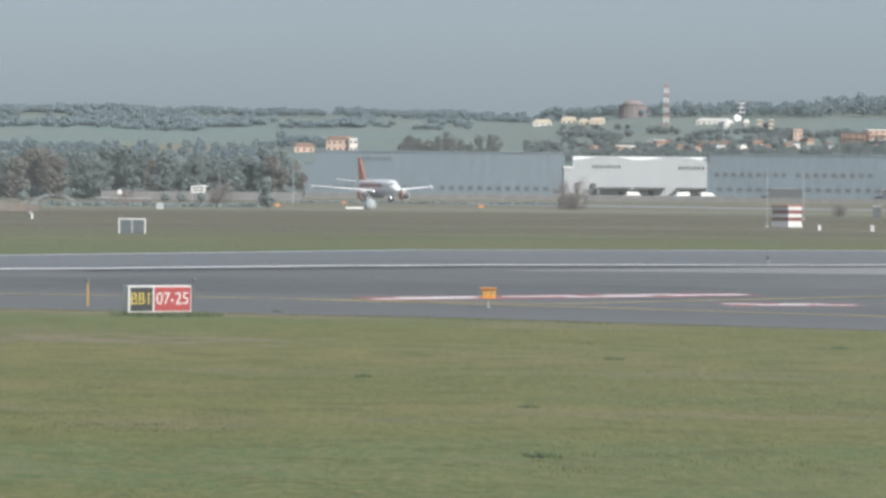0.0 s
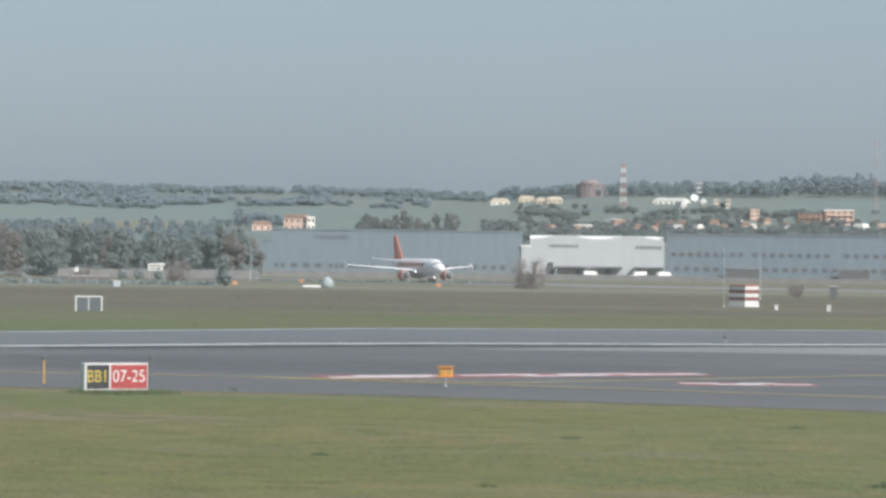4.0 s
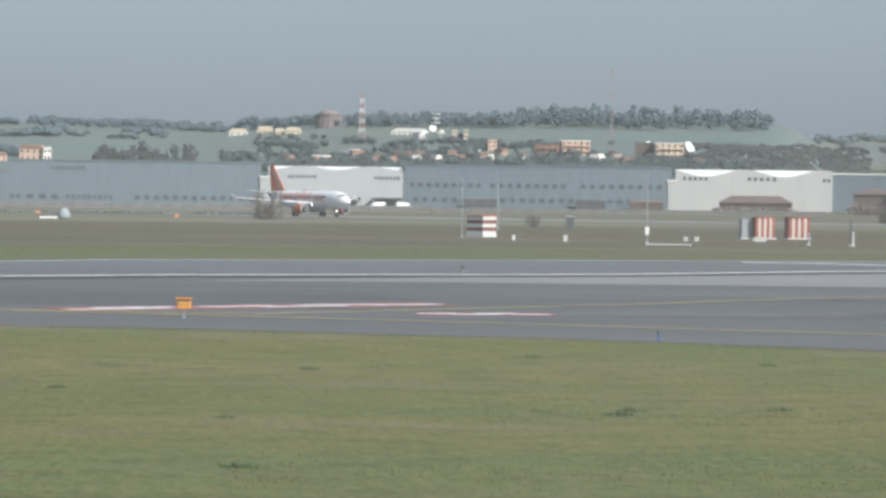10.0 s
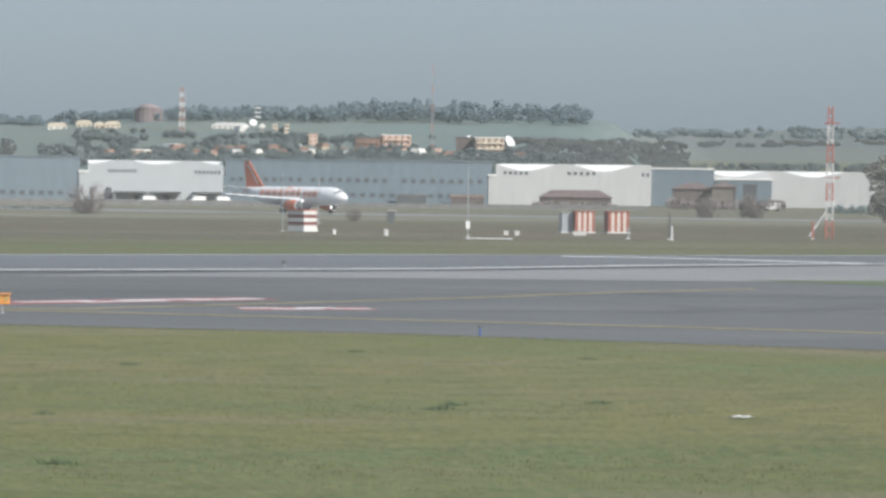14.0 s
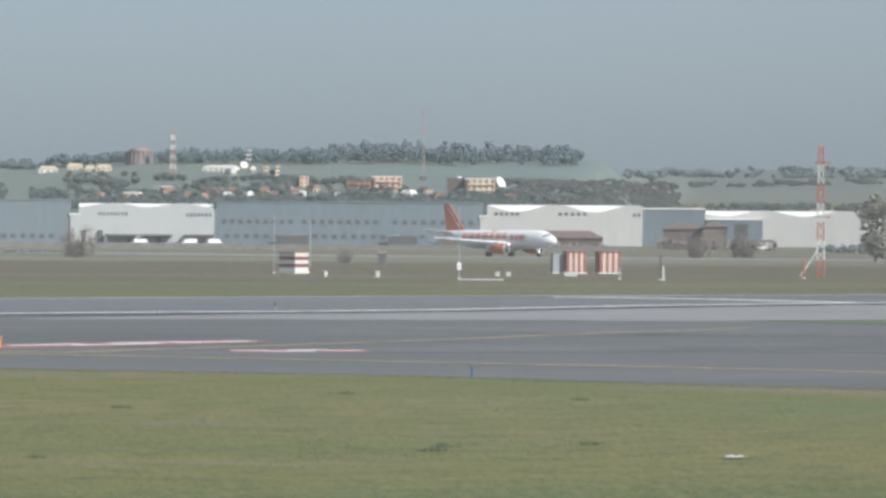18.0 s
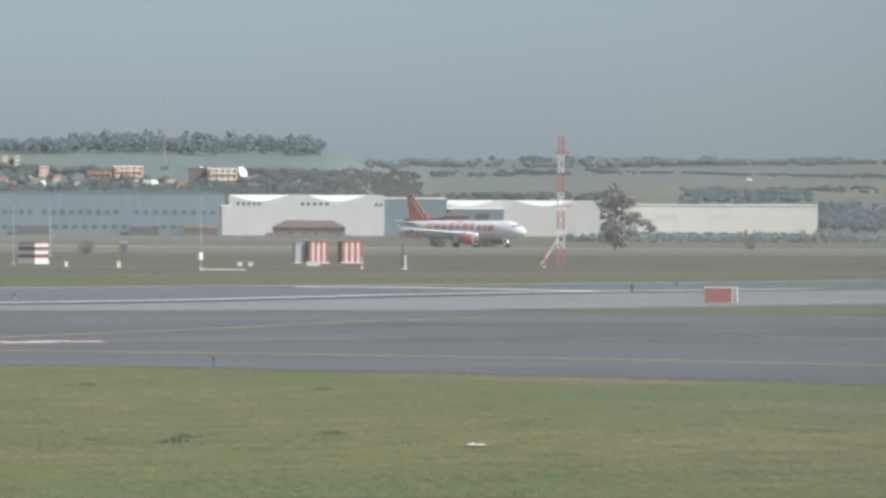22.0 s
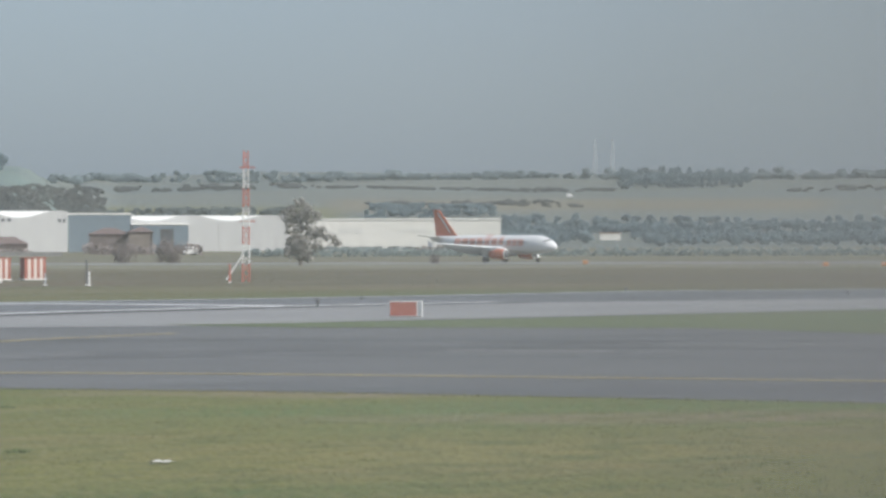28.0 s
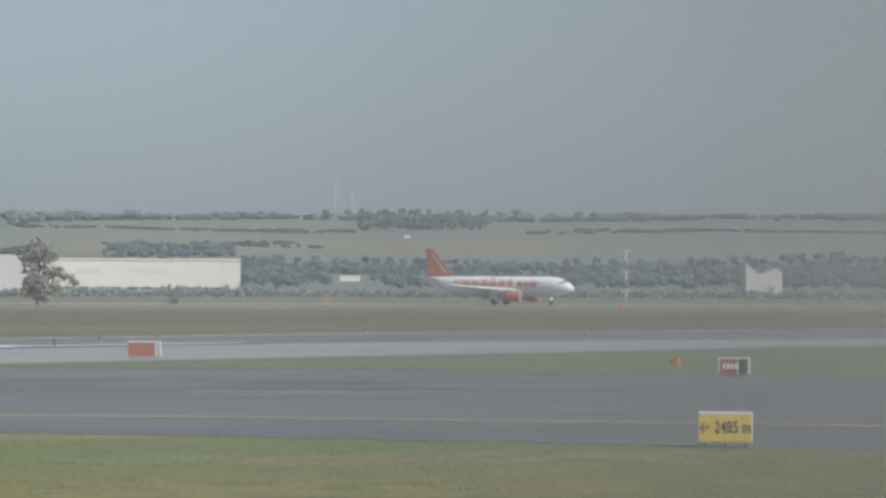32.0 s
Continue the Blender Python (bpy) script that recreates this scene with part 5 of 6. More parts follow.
def red_house():
    """A two-storey house with a hipped tile roof, white awnings, a tiled porch and a sloping side wall."""
    ob = thing("villa", facing(-14.64, 402, 0, 2), "deep red house with a hipped tile roof and white awnings", "house")
    bm = bmesh.new()
    box(bm, -5.5, 5.5, 0, 9, 0, 5.5)
    part("wall", bm, M["redwall"], ob)
    bm = bmesh.new()
    vs = [bm.verts.new(p) for p in ((-6.2, -0.7, 5.66), (6.2, -0.7, 5.66), (6.2, 9.7, 5.66), (-6.2, 9.7, 5.66), (-2.4, 4.5, 8.9), (1.6, 4.5, 8.9))]
    for f in ((0, 1, 5, 4), (1, 2, 5), (2, 3, 4, 5), (3, 0, 4), (3, 2, 1, 0)):
        bm.faces.new([vs[k] for k in f])
    roof = part("roof", bm, M["terracotta_deep"], ob)
    bm = bmesh.new()
    box(bm, -6.15, 6.15, -0.65, 9.65, 5.502, 5.655)
    part("eaves", bm, M["redwall"], roof)
    bm = bmesh.new()
    prism(bm, [(5.504, 0.0), (6.55, 0.0), (6.5, 2.2), (5.504, 4.7)], 0.6, 5.0)
    part("side_wall", bm, M["redwall"], ob)
    bm = bmesh.new()
    vs = [bm.verts.new(p) for p in ((-5.6, -2.6, 1.35), (5.6, -2.6, 1.35), (5.6, -0.02, 2.15), (-5.6, -0.02, 2.15), (-5.6, -2.6, 1.2), (5.6, -2.6, 1.2), (5.6, -0.02, 2.0), (-5.6, -0.02, 2.0))]
    for f in ((0, 1, 2, 3), (7, 6, 5, 4), (0, 4, 5, 1), (1, 5, 6, 2), (3, 2, 6, 7), (0, 3, 7, 4)):
        bm.faces.new([vs[k] for k in f])
    part("porch_roof", bm, M["terracotta_deep"], ob)
    for x in (-5.2, -2.4, 0.4, 2.9, 5.3):
        bm = bmesh.new()
        tube(bm, (x, -2.4, 0), (x, -2.4, 1.3), 0.13, n=8)
        part("porch_post", bm, M["offwhite"], ob, "pale porch post")
    for x in (-4.2, -1.4, 1.4, 4.3):
        bm = bmesh.new()
        box(bm, x - 0.55, x + 0.55, -0.05, -0.004, 2.6, 4.4)
        win = part("window", bm, M["slate"], ob)
        for dx in (-0.32, 0.32):
            bm = bmesh.new()
            prism(bm, [(x + dx - 0.24, 2.75), (x + dx + 0.24, 2.75), (x + dx + 0.12, 3.5), (x + dx - 0.2, 3.5)], -0.5, -0.06)
            part("awning", bm, M["white"], win, "small white awning")
    for x in (-3.4, 0.4, 3.9):
        bm = bmesh.new()
        box(bm, x - 0.5, x + 0.5, -0.05, -0.004, 0.1, 1.9)
        part("doorway", bm, M["slate"], ob)
    wall = thing("garden_wall", facing(-13.15, 436, 0), "low brownish garden wall beside the red house", "wall")
    for k in range(5):
        bm = bmesh.new()
        box(bm, -4.2 + k * 1.66, -2.6 + k * 1.66, 0, 0.25, 0, 1.15 + 0.25 * (k % 2), 0.03)
        part("wall_panel", bm, M["tanwall"], wall)
    for k in range(6):
        bm = bmesh.new()
        box(bm, -4.26 + k * 1.66, -4.21 + k * 1.66 + 0.06, -0.05, 0.3, 0, 1.7, 0.01)
        part("wall_post", bm, M["rust"], wall)


red_house()
low_box(-13.72, 398, 0.85, 1.2, 1.0, "white", "white box standing before the red house", "storage_box", "box")


def hoop_shelter():
    """An open tunnel of pale hoops with a few sheets left on its crown."""
    ob = thing("hoop_shelter", facing(-12.28, 517, 0, 9), "open tunnel frame of pale hoops with torn white sheeting", "shelter")
    for k in range(4):
        bm = bmesh.new()
        y = k * 1.6
        arc = [(-3.4 * math.cos(math.pi * i / 12), y, 0.8 + 1.4 * math.sin(math.pi * i / 12)) for i in range(13)]
        arc = [(-3.4, y, -0.05)] + arc + [(3.4, y, -0.05)]
        for a, b in zip(arc, arc[1:]):
            tube(bm, a, b, 0.04, n=6)
        part("hoop", bm, M["grey"], ob)
    for i, k in ((3, 0), (5, 1), (6, 0), (8, 0)):
        bm = bmesh.new()
        a, b = math.pi * i / 12, math.pi * (i + 1) / 12
        vs = [(-3.45 * math.cos(c), y, 0.84 + 1.42 * math.sin(c)) for c, y in ((a, k * 1.6 - 0.1), (b, k * 1.6 - 0.1), (b, k * 1.6 + 1.0), (a, k * 1.6 + 1.0))]
        bm.faces.new([bm.verts.new(p) for p in vs])
        part("sheet", bm, M["haze_steel"], ob, "torn pale sheeting")
    for x in (-3.4, 3.4):
        bm = bmesh.new()
        tube(bm, (x, 0, 0), (x, 8, 0), 0.05, n=6)
        part("rail", bm, M["grey"], ob)
    return ob


hoop_shelter()
low_box(-10.21, 490, 1.25, 1.1, 1.0, "haze_steel", "small pale hut in the dry grass by the road", "kiosk", "hut")
low_box(-11.35, 560, 3.0, 2.2, 1.5, "darkgrey", "dark low shed by the airfield road", "shed", "shed")
low_box(-10.75, 600, 7.5, 3.0, 1.2, "brownwall", "long low brown stock shed by the road", "shed", "shed")
pole(-9.015, 700, 8.1, "pale_shell", "thin pale lamp pole before the belt of trees", 0.13, name="lamp_pole")
pole(-7.53, 700, 9.4, "pale_shell", "thin pale lamp pole before the belt of trees", 0.13, name="lamp_pole")


def panel_on_pole():
    ob = thing("round_board", facing(-11.02, 600, 0), "round white board on a short dark pole", "sign")
    bm = bmesh.new()
    lathe(bm, [(-0.05, 0.5), (0.0, 0.54), (0.06, 0.5)], "y", 20, (0, 0, 2.5))
    part("disc", bm, M["offwhite"], ob)
    bm = bmesh.new()
    tube(bm, (0, 0.1, 0), (0, 0.1, 2.6), 0.08)
    part("pole", bm, M["darkgrey"], ob)
    return ob


panel_on_pole()
board = thing("notice_board", facing(-9.45, 600, 0), "white notice board with dark lettering bars on two posts", "sign")
bm = bmesh.new()
box(bm, -1.5, 1.5, 0, 0.08, 2.5, 4.0, 0.02)
face = part("board", bm, M["offwhite"], board)
for x0, x1, z in ((-1.2, -0.5, 3.4), (-0.35, 0.3, 3.4), (0.45, 1.2, 3.4), (-1.1, -0.1, 2.85), (0.1, 1.1, 2.85)):
    bm = bmesh.new()
    box(bm, x0, x1, -0.012, -0.002, z, z + 0.28)
    part("text_bar", bm, M["darkgrey"], face)
for x in (-1.2, 1.2):
    bm = bmesh.new()
    tube(bm, (x, 0.12, 0), (x, 0.12, 3.9), 0.06, n=8)
    part("post", bm, M["grey"], board)
low_box(-12.80, 345, 0.34, 0.3, 0.75, "darkgrey", "short dark cabinet in dry grass", "marker_post", "post")
low_box(-12.765, 344, 0.2, 0.2, 0.6, "white", "small white marker post in dry grass", "marker_post", "post")

span(-7.51, -7.11, 58, 76, "plaster_o", "low orange farmhouse with a tiled roof", floors=1)
span(-6.88, -6.40, 59, 88, "plaster_o", "orange farmhouse with a tiled roof", turn=-15)
span(-6.40, -6.24, 59, 84, "plaster_w", "bright white farm building beside the orange one", gable=False, roof_mat="plaster_w")
span(4.03, 4.63, 81, 110, "plaster_o", "orange apartment block with balconies and a flat roof", gable=False, roof_mat="plaster_w", floors=3, turn=8)
span(3.50, 4.00, 79, 104, "terracotta", "dull red apartment block in shade", gable=False, roof_mat="brownwall", floors=3)
span(5.93, 6.52, 73, 105, "plaster", "yellow apartment block lit by the sun", gable=False, roof_mat="plaster_w", floors=3, turn=6)
span(5.54, 5.90, 74, 106, "brownwall", "dark brown apartment block beside the yellow one", gable=False, roof_mat="brownwall", floors=3)
span(-2.68, -2.30, 104, 109, "plaster_w", "low pale house on the hillside", floors=1, roof_mat="plaster")
span(-2.11, -1.80, 109, 117, "plaster", "low pale house on the hillside", floors=1, roof_mat="plaster")
span(-1.75, -1.56, 108, 114, "plaster", "low pale house on the hillside", floors=1, roof_mat="plaster")
span(-1.54, -1.23, 109, 123, "plaster", "pale yellow villa on the hillside", floors=2, roof_mat="plaster")


def domed_hall():
    """A broad round hall under a shallow dome, half hidden by trees."""
    d, z = on_hill(-0.67, 124)
    ob = thing("domed_hall", facing(-0.67, d, z), "broad faded brick hall under a shallow dome", "building")
    bm = bmesh.new()
    lathe(bm, [(-1, 9.6), (8.2, 9.6), (8.3, 10.2), (8.8, 10.2)], "z", 24)
    part("drum", bm, M["faded_brick"], ob)
    bm = bmesh.new()
    lathe(bm, [(8.82, 7.2), (9.8, 7.0), (11.0, 5.4), (11.9, 3.2), (12.3, 0.6)], "z", 24)
    part("dome", bm, M["faded_brick"], ob, "shallow faded dome", True)
    for k in range(9):
        a = radians(-160 + 17.5 * k)
        bm = bmesh.new()
        tube(bm, (math.cos(a) * 9.75, math.sin(a) * 9.75, -0.5), (math.cos(a) * 9.75, math.sin(a) * 9.75, 8.2), 0.3, n=6)
        part("pilaster", bm, M["faded_brick"], ob)
    return ob


def antenna_tower():
    """A slim tower with three round platforms."""
    d, z = on_hill(1.5, 120)
    ob = thing("antenna_tower", facing(1.5, d, z), "slim pale antenna tower with round platforms", "tower")
    bm = bmesh.new()
    tube(bm, (0, 0, -0.5), (0, 0, 12.4), 0.7, 0.4, 10)
    part("shaft", bm, M["haze_steel"], ob)
    for zz, r in ((5.6, 3.0), (8.6, 2.2), (11.6, 2.7)):
        bm = bmesh.new()
        lathe(bm, [(zz, r * 0.8), (zz + 0.2, r), (zz + 0.8, r), (zz + 0.9, r * 0.9)], "z", 16)
        part("platform", bm, M["offwhite"], ob)
    return ob


domed_hall()
antenna_tower()
span(-1.01, -0.67, 62, 77, "plaster_o", "orange and white house among trees", gable=False, roof_mat="plaster_w")
span(-0.19, 0.15, 66, 86, "plaster_o", "house with a red tiled roof among trees", turn=15)
span(0.66, 1.01, 68, 84, "plaster_o", "orange house among trees", turn=-10)
span(1.01, 1.41, 71, 86, "plaster", "long pale house with a tiled roof")
span(0.60, 1.36, 116, 125, "plaster_w", "long low white house on the hillside", floors=1, roof_mat="offwhite")
span(1.83, 1.93, 107, 126, "plaster", "narrow yellow tower block", gable=False, roof_mat="plaster", floors=3)
span(1.95, 2.05, 105, 121, "brownwall", "narrow dull block between the yellow towers", gable=False, roof_mat="grey", floors=3)
span(2.07, 2.16, 104, 126, "plaster", "narrow yellow tower block", gable=False, roof_mat="plaster", floors=3)
span(2.56, 2.74, 88, 110, "plaster_o", "small orange block of flats", gable=False, roof_mat="plaster_o", floors=3)
span(2.40, 2.54, 65, 86, "plaster_w", "narrow white house among trees", floors=2)
span(1.75, 1.95, 76, 82, "plaster_w", "low white house among trees", floors=1)
span(3.15, 3.35, 72, 84, "plaster_w", "white house among trees", floors=1)
span(3.75, 3.90, 136, 148, "plaster_w", "small pale house below the crest", floors=1)
span(4.11, 4.30, 136, 145, "plaster_w", "small pale house below the crest", floors=1)
span(5.12, 5.26, 69, 86, "plaster_o", "small pink house among hillside trees", floors=1, gable=False, roof_mat="plaster_o")
span(-0.50, -0.30, 60, 70, "plaster_w", "small white house among trees", floors=1)
span(0.20, 0.42, 63, 74, "plaster", "small pale house among trees", floors=1)
for k, (az, el, wide, tall, mat) in enumerate(((-0.72, 62, 0.10, 9, "plaster_w"), (-0.58, 60, 0.12, 8, "plaster_w"), (-0.12, 74, 0.30, 7, "plaster_o"), (0.10, 63, 0.14, 9, "plaster_w"), (0.52, 60, 0.16, 9, "plaster_w"), (1.10, 62, 0.2, 10, "plaster"),
                                               (1.56, 64, 0.13, 10, "plaster_o"), (2.02, 66, 0.2, 8, "plaster_w"), (2.25, 78, 0.12, 12, "plaster_w"), (2.62, 68, 0.14, 10, "plaster_w"), (2.90, 80, 0.14, 8, "plaster"), (3.34, 66, 0.16, 8, "plaster_w"),
                                               (4.72, 72, 0.2, 9, "plaster_w"), (5.42, 66, 0.22, 8, "plaster_o"), (1.22, 108, 0.12, 8, "plaster_w"), (1.62, 112, 0.10, 10, "plaster_w"), (-1.5, 62, 0.1, 12, "plaster"))):
    span(az - wide / 2, az + wide / 2, el, el + tall, mat, ("small pale house among hillside trees", "small house with a tiled roof among trees")[k % 2], floors=1, turn=(-20, 10, 25, 0)[k % 4], roof_mat=("plaster_w", "terracotta", "offwhite")[k % 3])
span(6.75, 6.95, 64, 74, "plaster_w", "small pale house at the hill foot", floors=1)
lattice_mast(0.0, on_hill(0, 108)[0], 28, on_hill(0, 108)[1] - 0.5, 3.4, "haze-paled red and white lattice radio mast on the hillside", 9, arms=False, mats=("hazed_red", "offwhite"))
lattice_mast(5.06, on_hill(5.06, 80)[0], 50, on_hill(5.06, 80)[1] - 0.5, 1.5, "thin tall pale lattice radio mast on the hillside", 9, arms=False, mats=("hazed_red", "pale_shell"))


def dish(az, el, r, label, turn, tilt, stand):
    d, _ = on_hill(az, el)
    base = height(d, az)
    ob = thing("dish_antenna", facing(az, d, base, turn), label, "antenna")
    z = EYE + el / F * d - base
    bm = bmesh.new()
    prof = [(0.0, 0.02)] + [(0.35 * r * (k / 6) ** 2, r * k / 6) for k in range(1, 7)] + [(0.35 * r + 0.1, r)]
    lathe(bm, prof[::-1], "y", 20, (0, 0, 0))
    dd = part("reflector", bm, M["white"], ob, "white dish")
    dd.matrix_basis = pose(0, -0.35 * r, z + stand, tilt, 0, 0)
    bm = bmesh.new()
    tube(bm, (0, 0.5, -0.5), (0, 0.5, z + stand), 0.35)
    part("mount", bm, M["grey"], ob)
    return ob


dish(1.43, 118, 2.4, "white dish antenna on the hillside", 20, -20, 2.6)
dish(6.64, 88, 4.0, "big white dish antenna beside the yellow block", 55, -25, 3.0)
dish(1.28, 112, 1.1, "small white dish antenna on the hillside", 10, -20, 2.0)
dish(5.80, 88, 1.2, "small white dish antenna beside the flats", 10, -20, 5.0)


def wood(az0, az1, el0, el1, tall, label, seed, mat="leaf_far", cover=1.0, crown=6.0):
    """A wood far off: many uneven crowns of leaf masses standing on the slope, thinner where the cover is less."""
    rng = np.random.default_rng(seed)
    mid = (az0 + az1) / 2
    dm = on_hill(mid, (el0 + el1) / 2)[0]
    rows = max(3, 1 + round((el1 - el0) / (tall / dm * F * 0.42)))
    cols = max(3, round(math.radians(az1 - az0) * dm / (crown * 0.55)))
    az = np.tile(np.linspace(az0, az1, cols), rows) + rng.normal(0, 0.45 * (az1 - az0) / cols, rows * cols)
    top = np.minimum(el1, np.interp(az, RIDGE_AZ, RIDGE_EL) - 0.5)
    low = np.minimum(el0, top - 5)
    el = low + (top - low) * np.clip((np.repeat(np.arange(rows), cols) + rng.uniform(-0.4, 1.4, rows * cols)) / rows, 0, 1)
    near, far = np.full(el.shape, 1150.0), np.interp(az, RIDGE_AZ, RIDGE_R)
    for _ in range(24):
        m = (near + far) / 2
        under = slope_at(m, az) < el
        near, far = np.where(under, m, near), np.where(under, far, m)
    centers, radii = [], []
    for a, e, d in zip(az, el, near):
        p = polar(float(a), float(d))
        o = Vector((seed * 31.7, seed * 17.3, 0))
        q = Vector((p.x, p.y * 0.45, 0))
        stand = noise.noise(q / (crown * 5) - o) + 0.5 * noise.noise(q / (crown * 1.9) - o)
        if stand + rng.normal(0, 0.2) < 0.42 - 0.95 * cover or (20.0 < a < 20.9 and e < 13):        # a clearing round the farm building
            continue
        size = max(0.45, 0.92 + 0.3 * stand + rng.normal(0, 0.13))
        h, w = tall * size, crown * 0.52 * max(0.5, size + rng.normal(0, 0.12))
        n = 32
        way = rng.normal(size=(n, 3))
        way /= np.linalg.norm(way, axis=1)[:, None]
        way *= (rng.uniform(0.1, 1.0, n) ** 0.4)[:, None]
        z = height(float(d), float(a)) + h * (0.52 + 0.38 * way[:, 2])
        centers.append(np.column_stack([p.x + way[:, 0] * w, p.y + way[:, 1] * w, z]))
        radii.append(w * rng.uniform(0.17, 0.30, n))
    v, t = foliage(np.vstack(centers), np.concatenate(radii), rng, 10, 0.55)
    ob = fast_mesh("wood", v, t, M[mat])
    return tagged(ob, label, "woodland", kind="stuff")


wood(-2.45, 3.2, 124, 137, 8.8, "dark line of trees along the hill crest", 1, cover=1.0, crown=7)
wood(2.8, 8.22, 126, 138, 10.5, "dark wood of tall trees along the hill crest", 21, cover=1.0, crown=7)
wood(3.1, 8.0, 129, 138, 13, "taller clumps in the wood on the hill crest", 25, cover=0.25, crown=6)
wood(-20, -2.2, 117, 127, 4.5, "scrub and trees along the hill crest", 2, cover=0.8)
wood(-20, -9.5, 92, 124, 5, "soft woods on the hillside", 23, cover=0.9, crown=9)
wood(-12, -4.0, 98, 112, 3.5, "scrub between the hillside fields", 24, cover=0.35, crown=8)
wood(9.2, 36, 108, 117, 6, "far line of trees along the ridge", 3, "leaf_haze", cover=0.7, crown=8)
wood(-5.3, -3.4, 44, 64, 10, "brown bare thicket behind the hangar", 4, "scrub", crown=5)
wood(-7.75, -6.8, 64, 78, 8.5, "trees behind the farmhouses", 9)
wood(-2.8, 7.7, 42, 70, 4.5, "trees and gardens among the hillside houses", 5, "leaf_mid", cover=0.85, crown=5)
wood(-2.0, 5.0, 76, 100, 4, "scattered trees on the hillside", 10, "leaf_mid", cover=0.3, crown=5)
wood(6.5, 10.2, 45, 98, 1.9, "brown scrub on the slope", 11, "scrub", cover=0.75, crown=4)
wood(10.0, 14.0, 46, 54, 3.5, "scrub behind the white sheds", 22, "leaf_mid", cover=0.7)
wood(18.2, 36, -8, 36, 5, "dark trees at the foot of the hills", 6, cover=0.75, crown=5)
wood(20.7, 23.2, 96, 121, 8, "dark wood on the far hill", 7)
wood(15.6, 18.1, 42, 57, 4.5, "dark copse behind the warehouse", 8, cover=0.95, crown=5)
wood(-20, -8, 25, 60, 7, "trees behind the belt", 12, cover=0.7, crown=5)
for k, (a0, a1, e) in enumerate(((10.5, 20.5, 93), (15.5, 20, 66), (24, 33, 88))):
    wood(a0, a1, e, e + 4, 1.3, "low hedge line between the far fields", 30 + k, "scrub", cover=0.35, crown=4)
for az in (20.15, 20.5):
    pd, pz = 2960, height(2960, az)
    lattice_mast(az, pd, 48, pz - 4, 5.0, "far grey lattice power pylon on the ridge", 5, arms=False, taper=0.2, mats=("haze_steel", "haze_steel"))


# ---- the aircraft ----
def section(bm, x, ry, rz, zc, n=24):
    return [bm.verts.new((x, ry * math.sin(2 * math.pi * i / n), zc + rz * math.cos(2 * math.pi * i / n))) for i in range(n)]


def loft(rows, n=24):
    bm = bmesh.new()
    rings = [section(bm, *r, n) for r in rows]
    for a, b in zip(rings, rings[1:]):
        for i in range(n):
            j = (i + 1) % n
            bm.faces.new((a[i], a[j], b[j], b[i]))
    bm.faces.new(rings[0])
    bm.faces.new(rings[-1][::-1])
    bmesh.ops.recalc_face_normals(bm, faces=bm.faces)
    return bm


def wing(root, tip, thick0, thick1, n=9):
    """A tapered aerofoil from a root chord (leading x, y, z, chord) to a tip chord."""
    bm = bmesh.new()
    rings = []
    for (x, y, z, c), th in ((root, thick0), (tip, thick1)):
        up = [(x - c * (i / n), y, z + th * math.sin(math.pi * (i / n) ** 0.6)) for i in range(n + 1)]
        lo = [(x - c * (i / n), y, z - 0.4 * th * math.sin(math.pi * (i / n) ** 0.6)) for i in range(n - 1, 0, -1)]
        rings.append([bm.verts.new(p) for p in up + lo])
    m = len(rings[0])
    for i in range(m):
        j = (i + 1) % m
        bm.faces.new((rings[0][i], rings[0][j], rings[1][j], rings[1][i]))
    bm.faces.new(rings[0])
    bm.faces.new(rings[1][::-1])
    bmesh.ops.recalc_face_normals(bm, faces=bm.faces)
    return bm


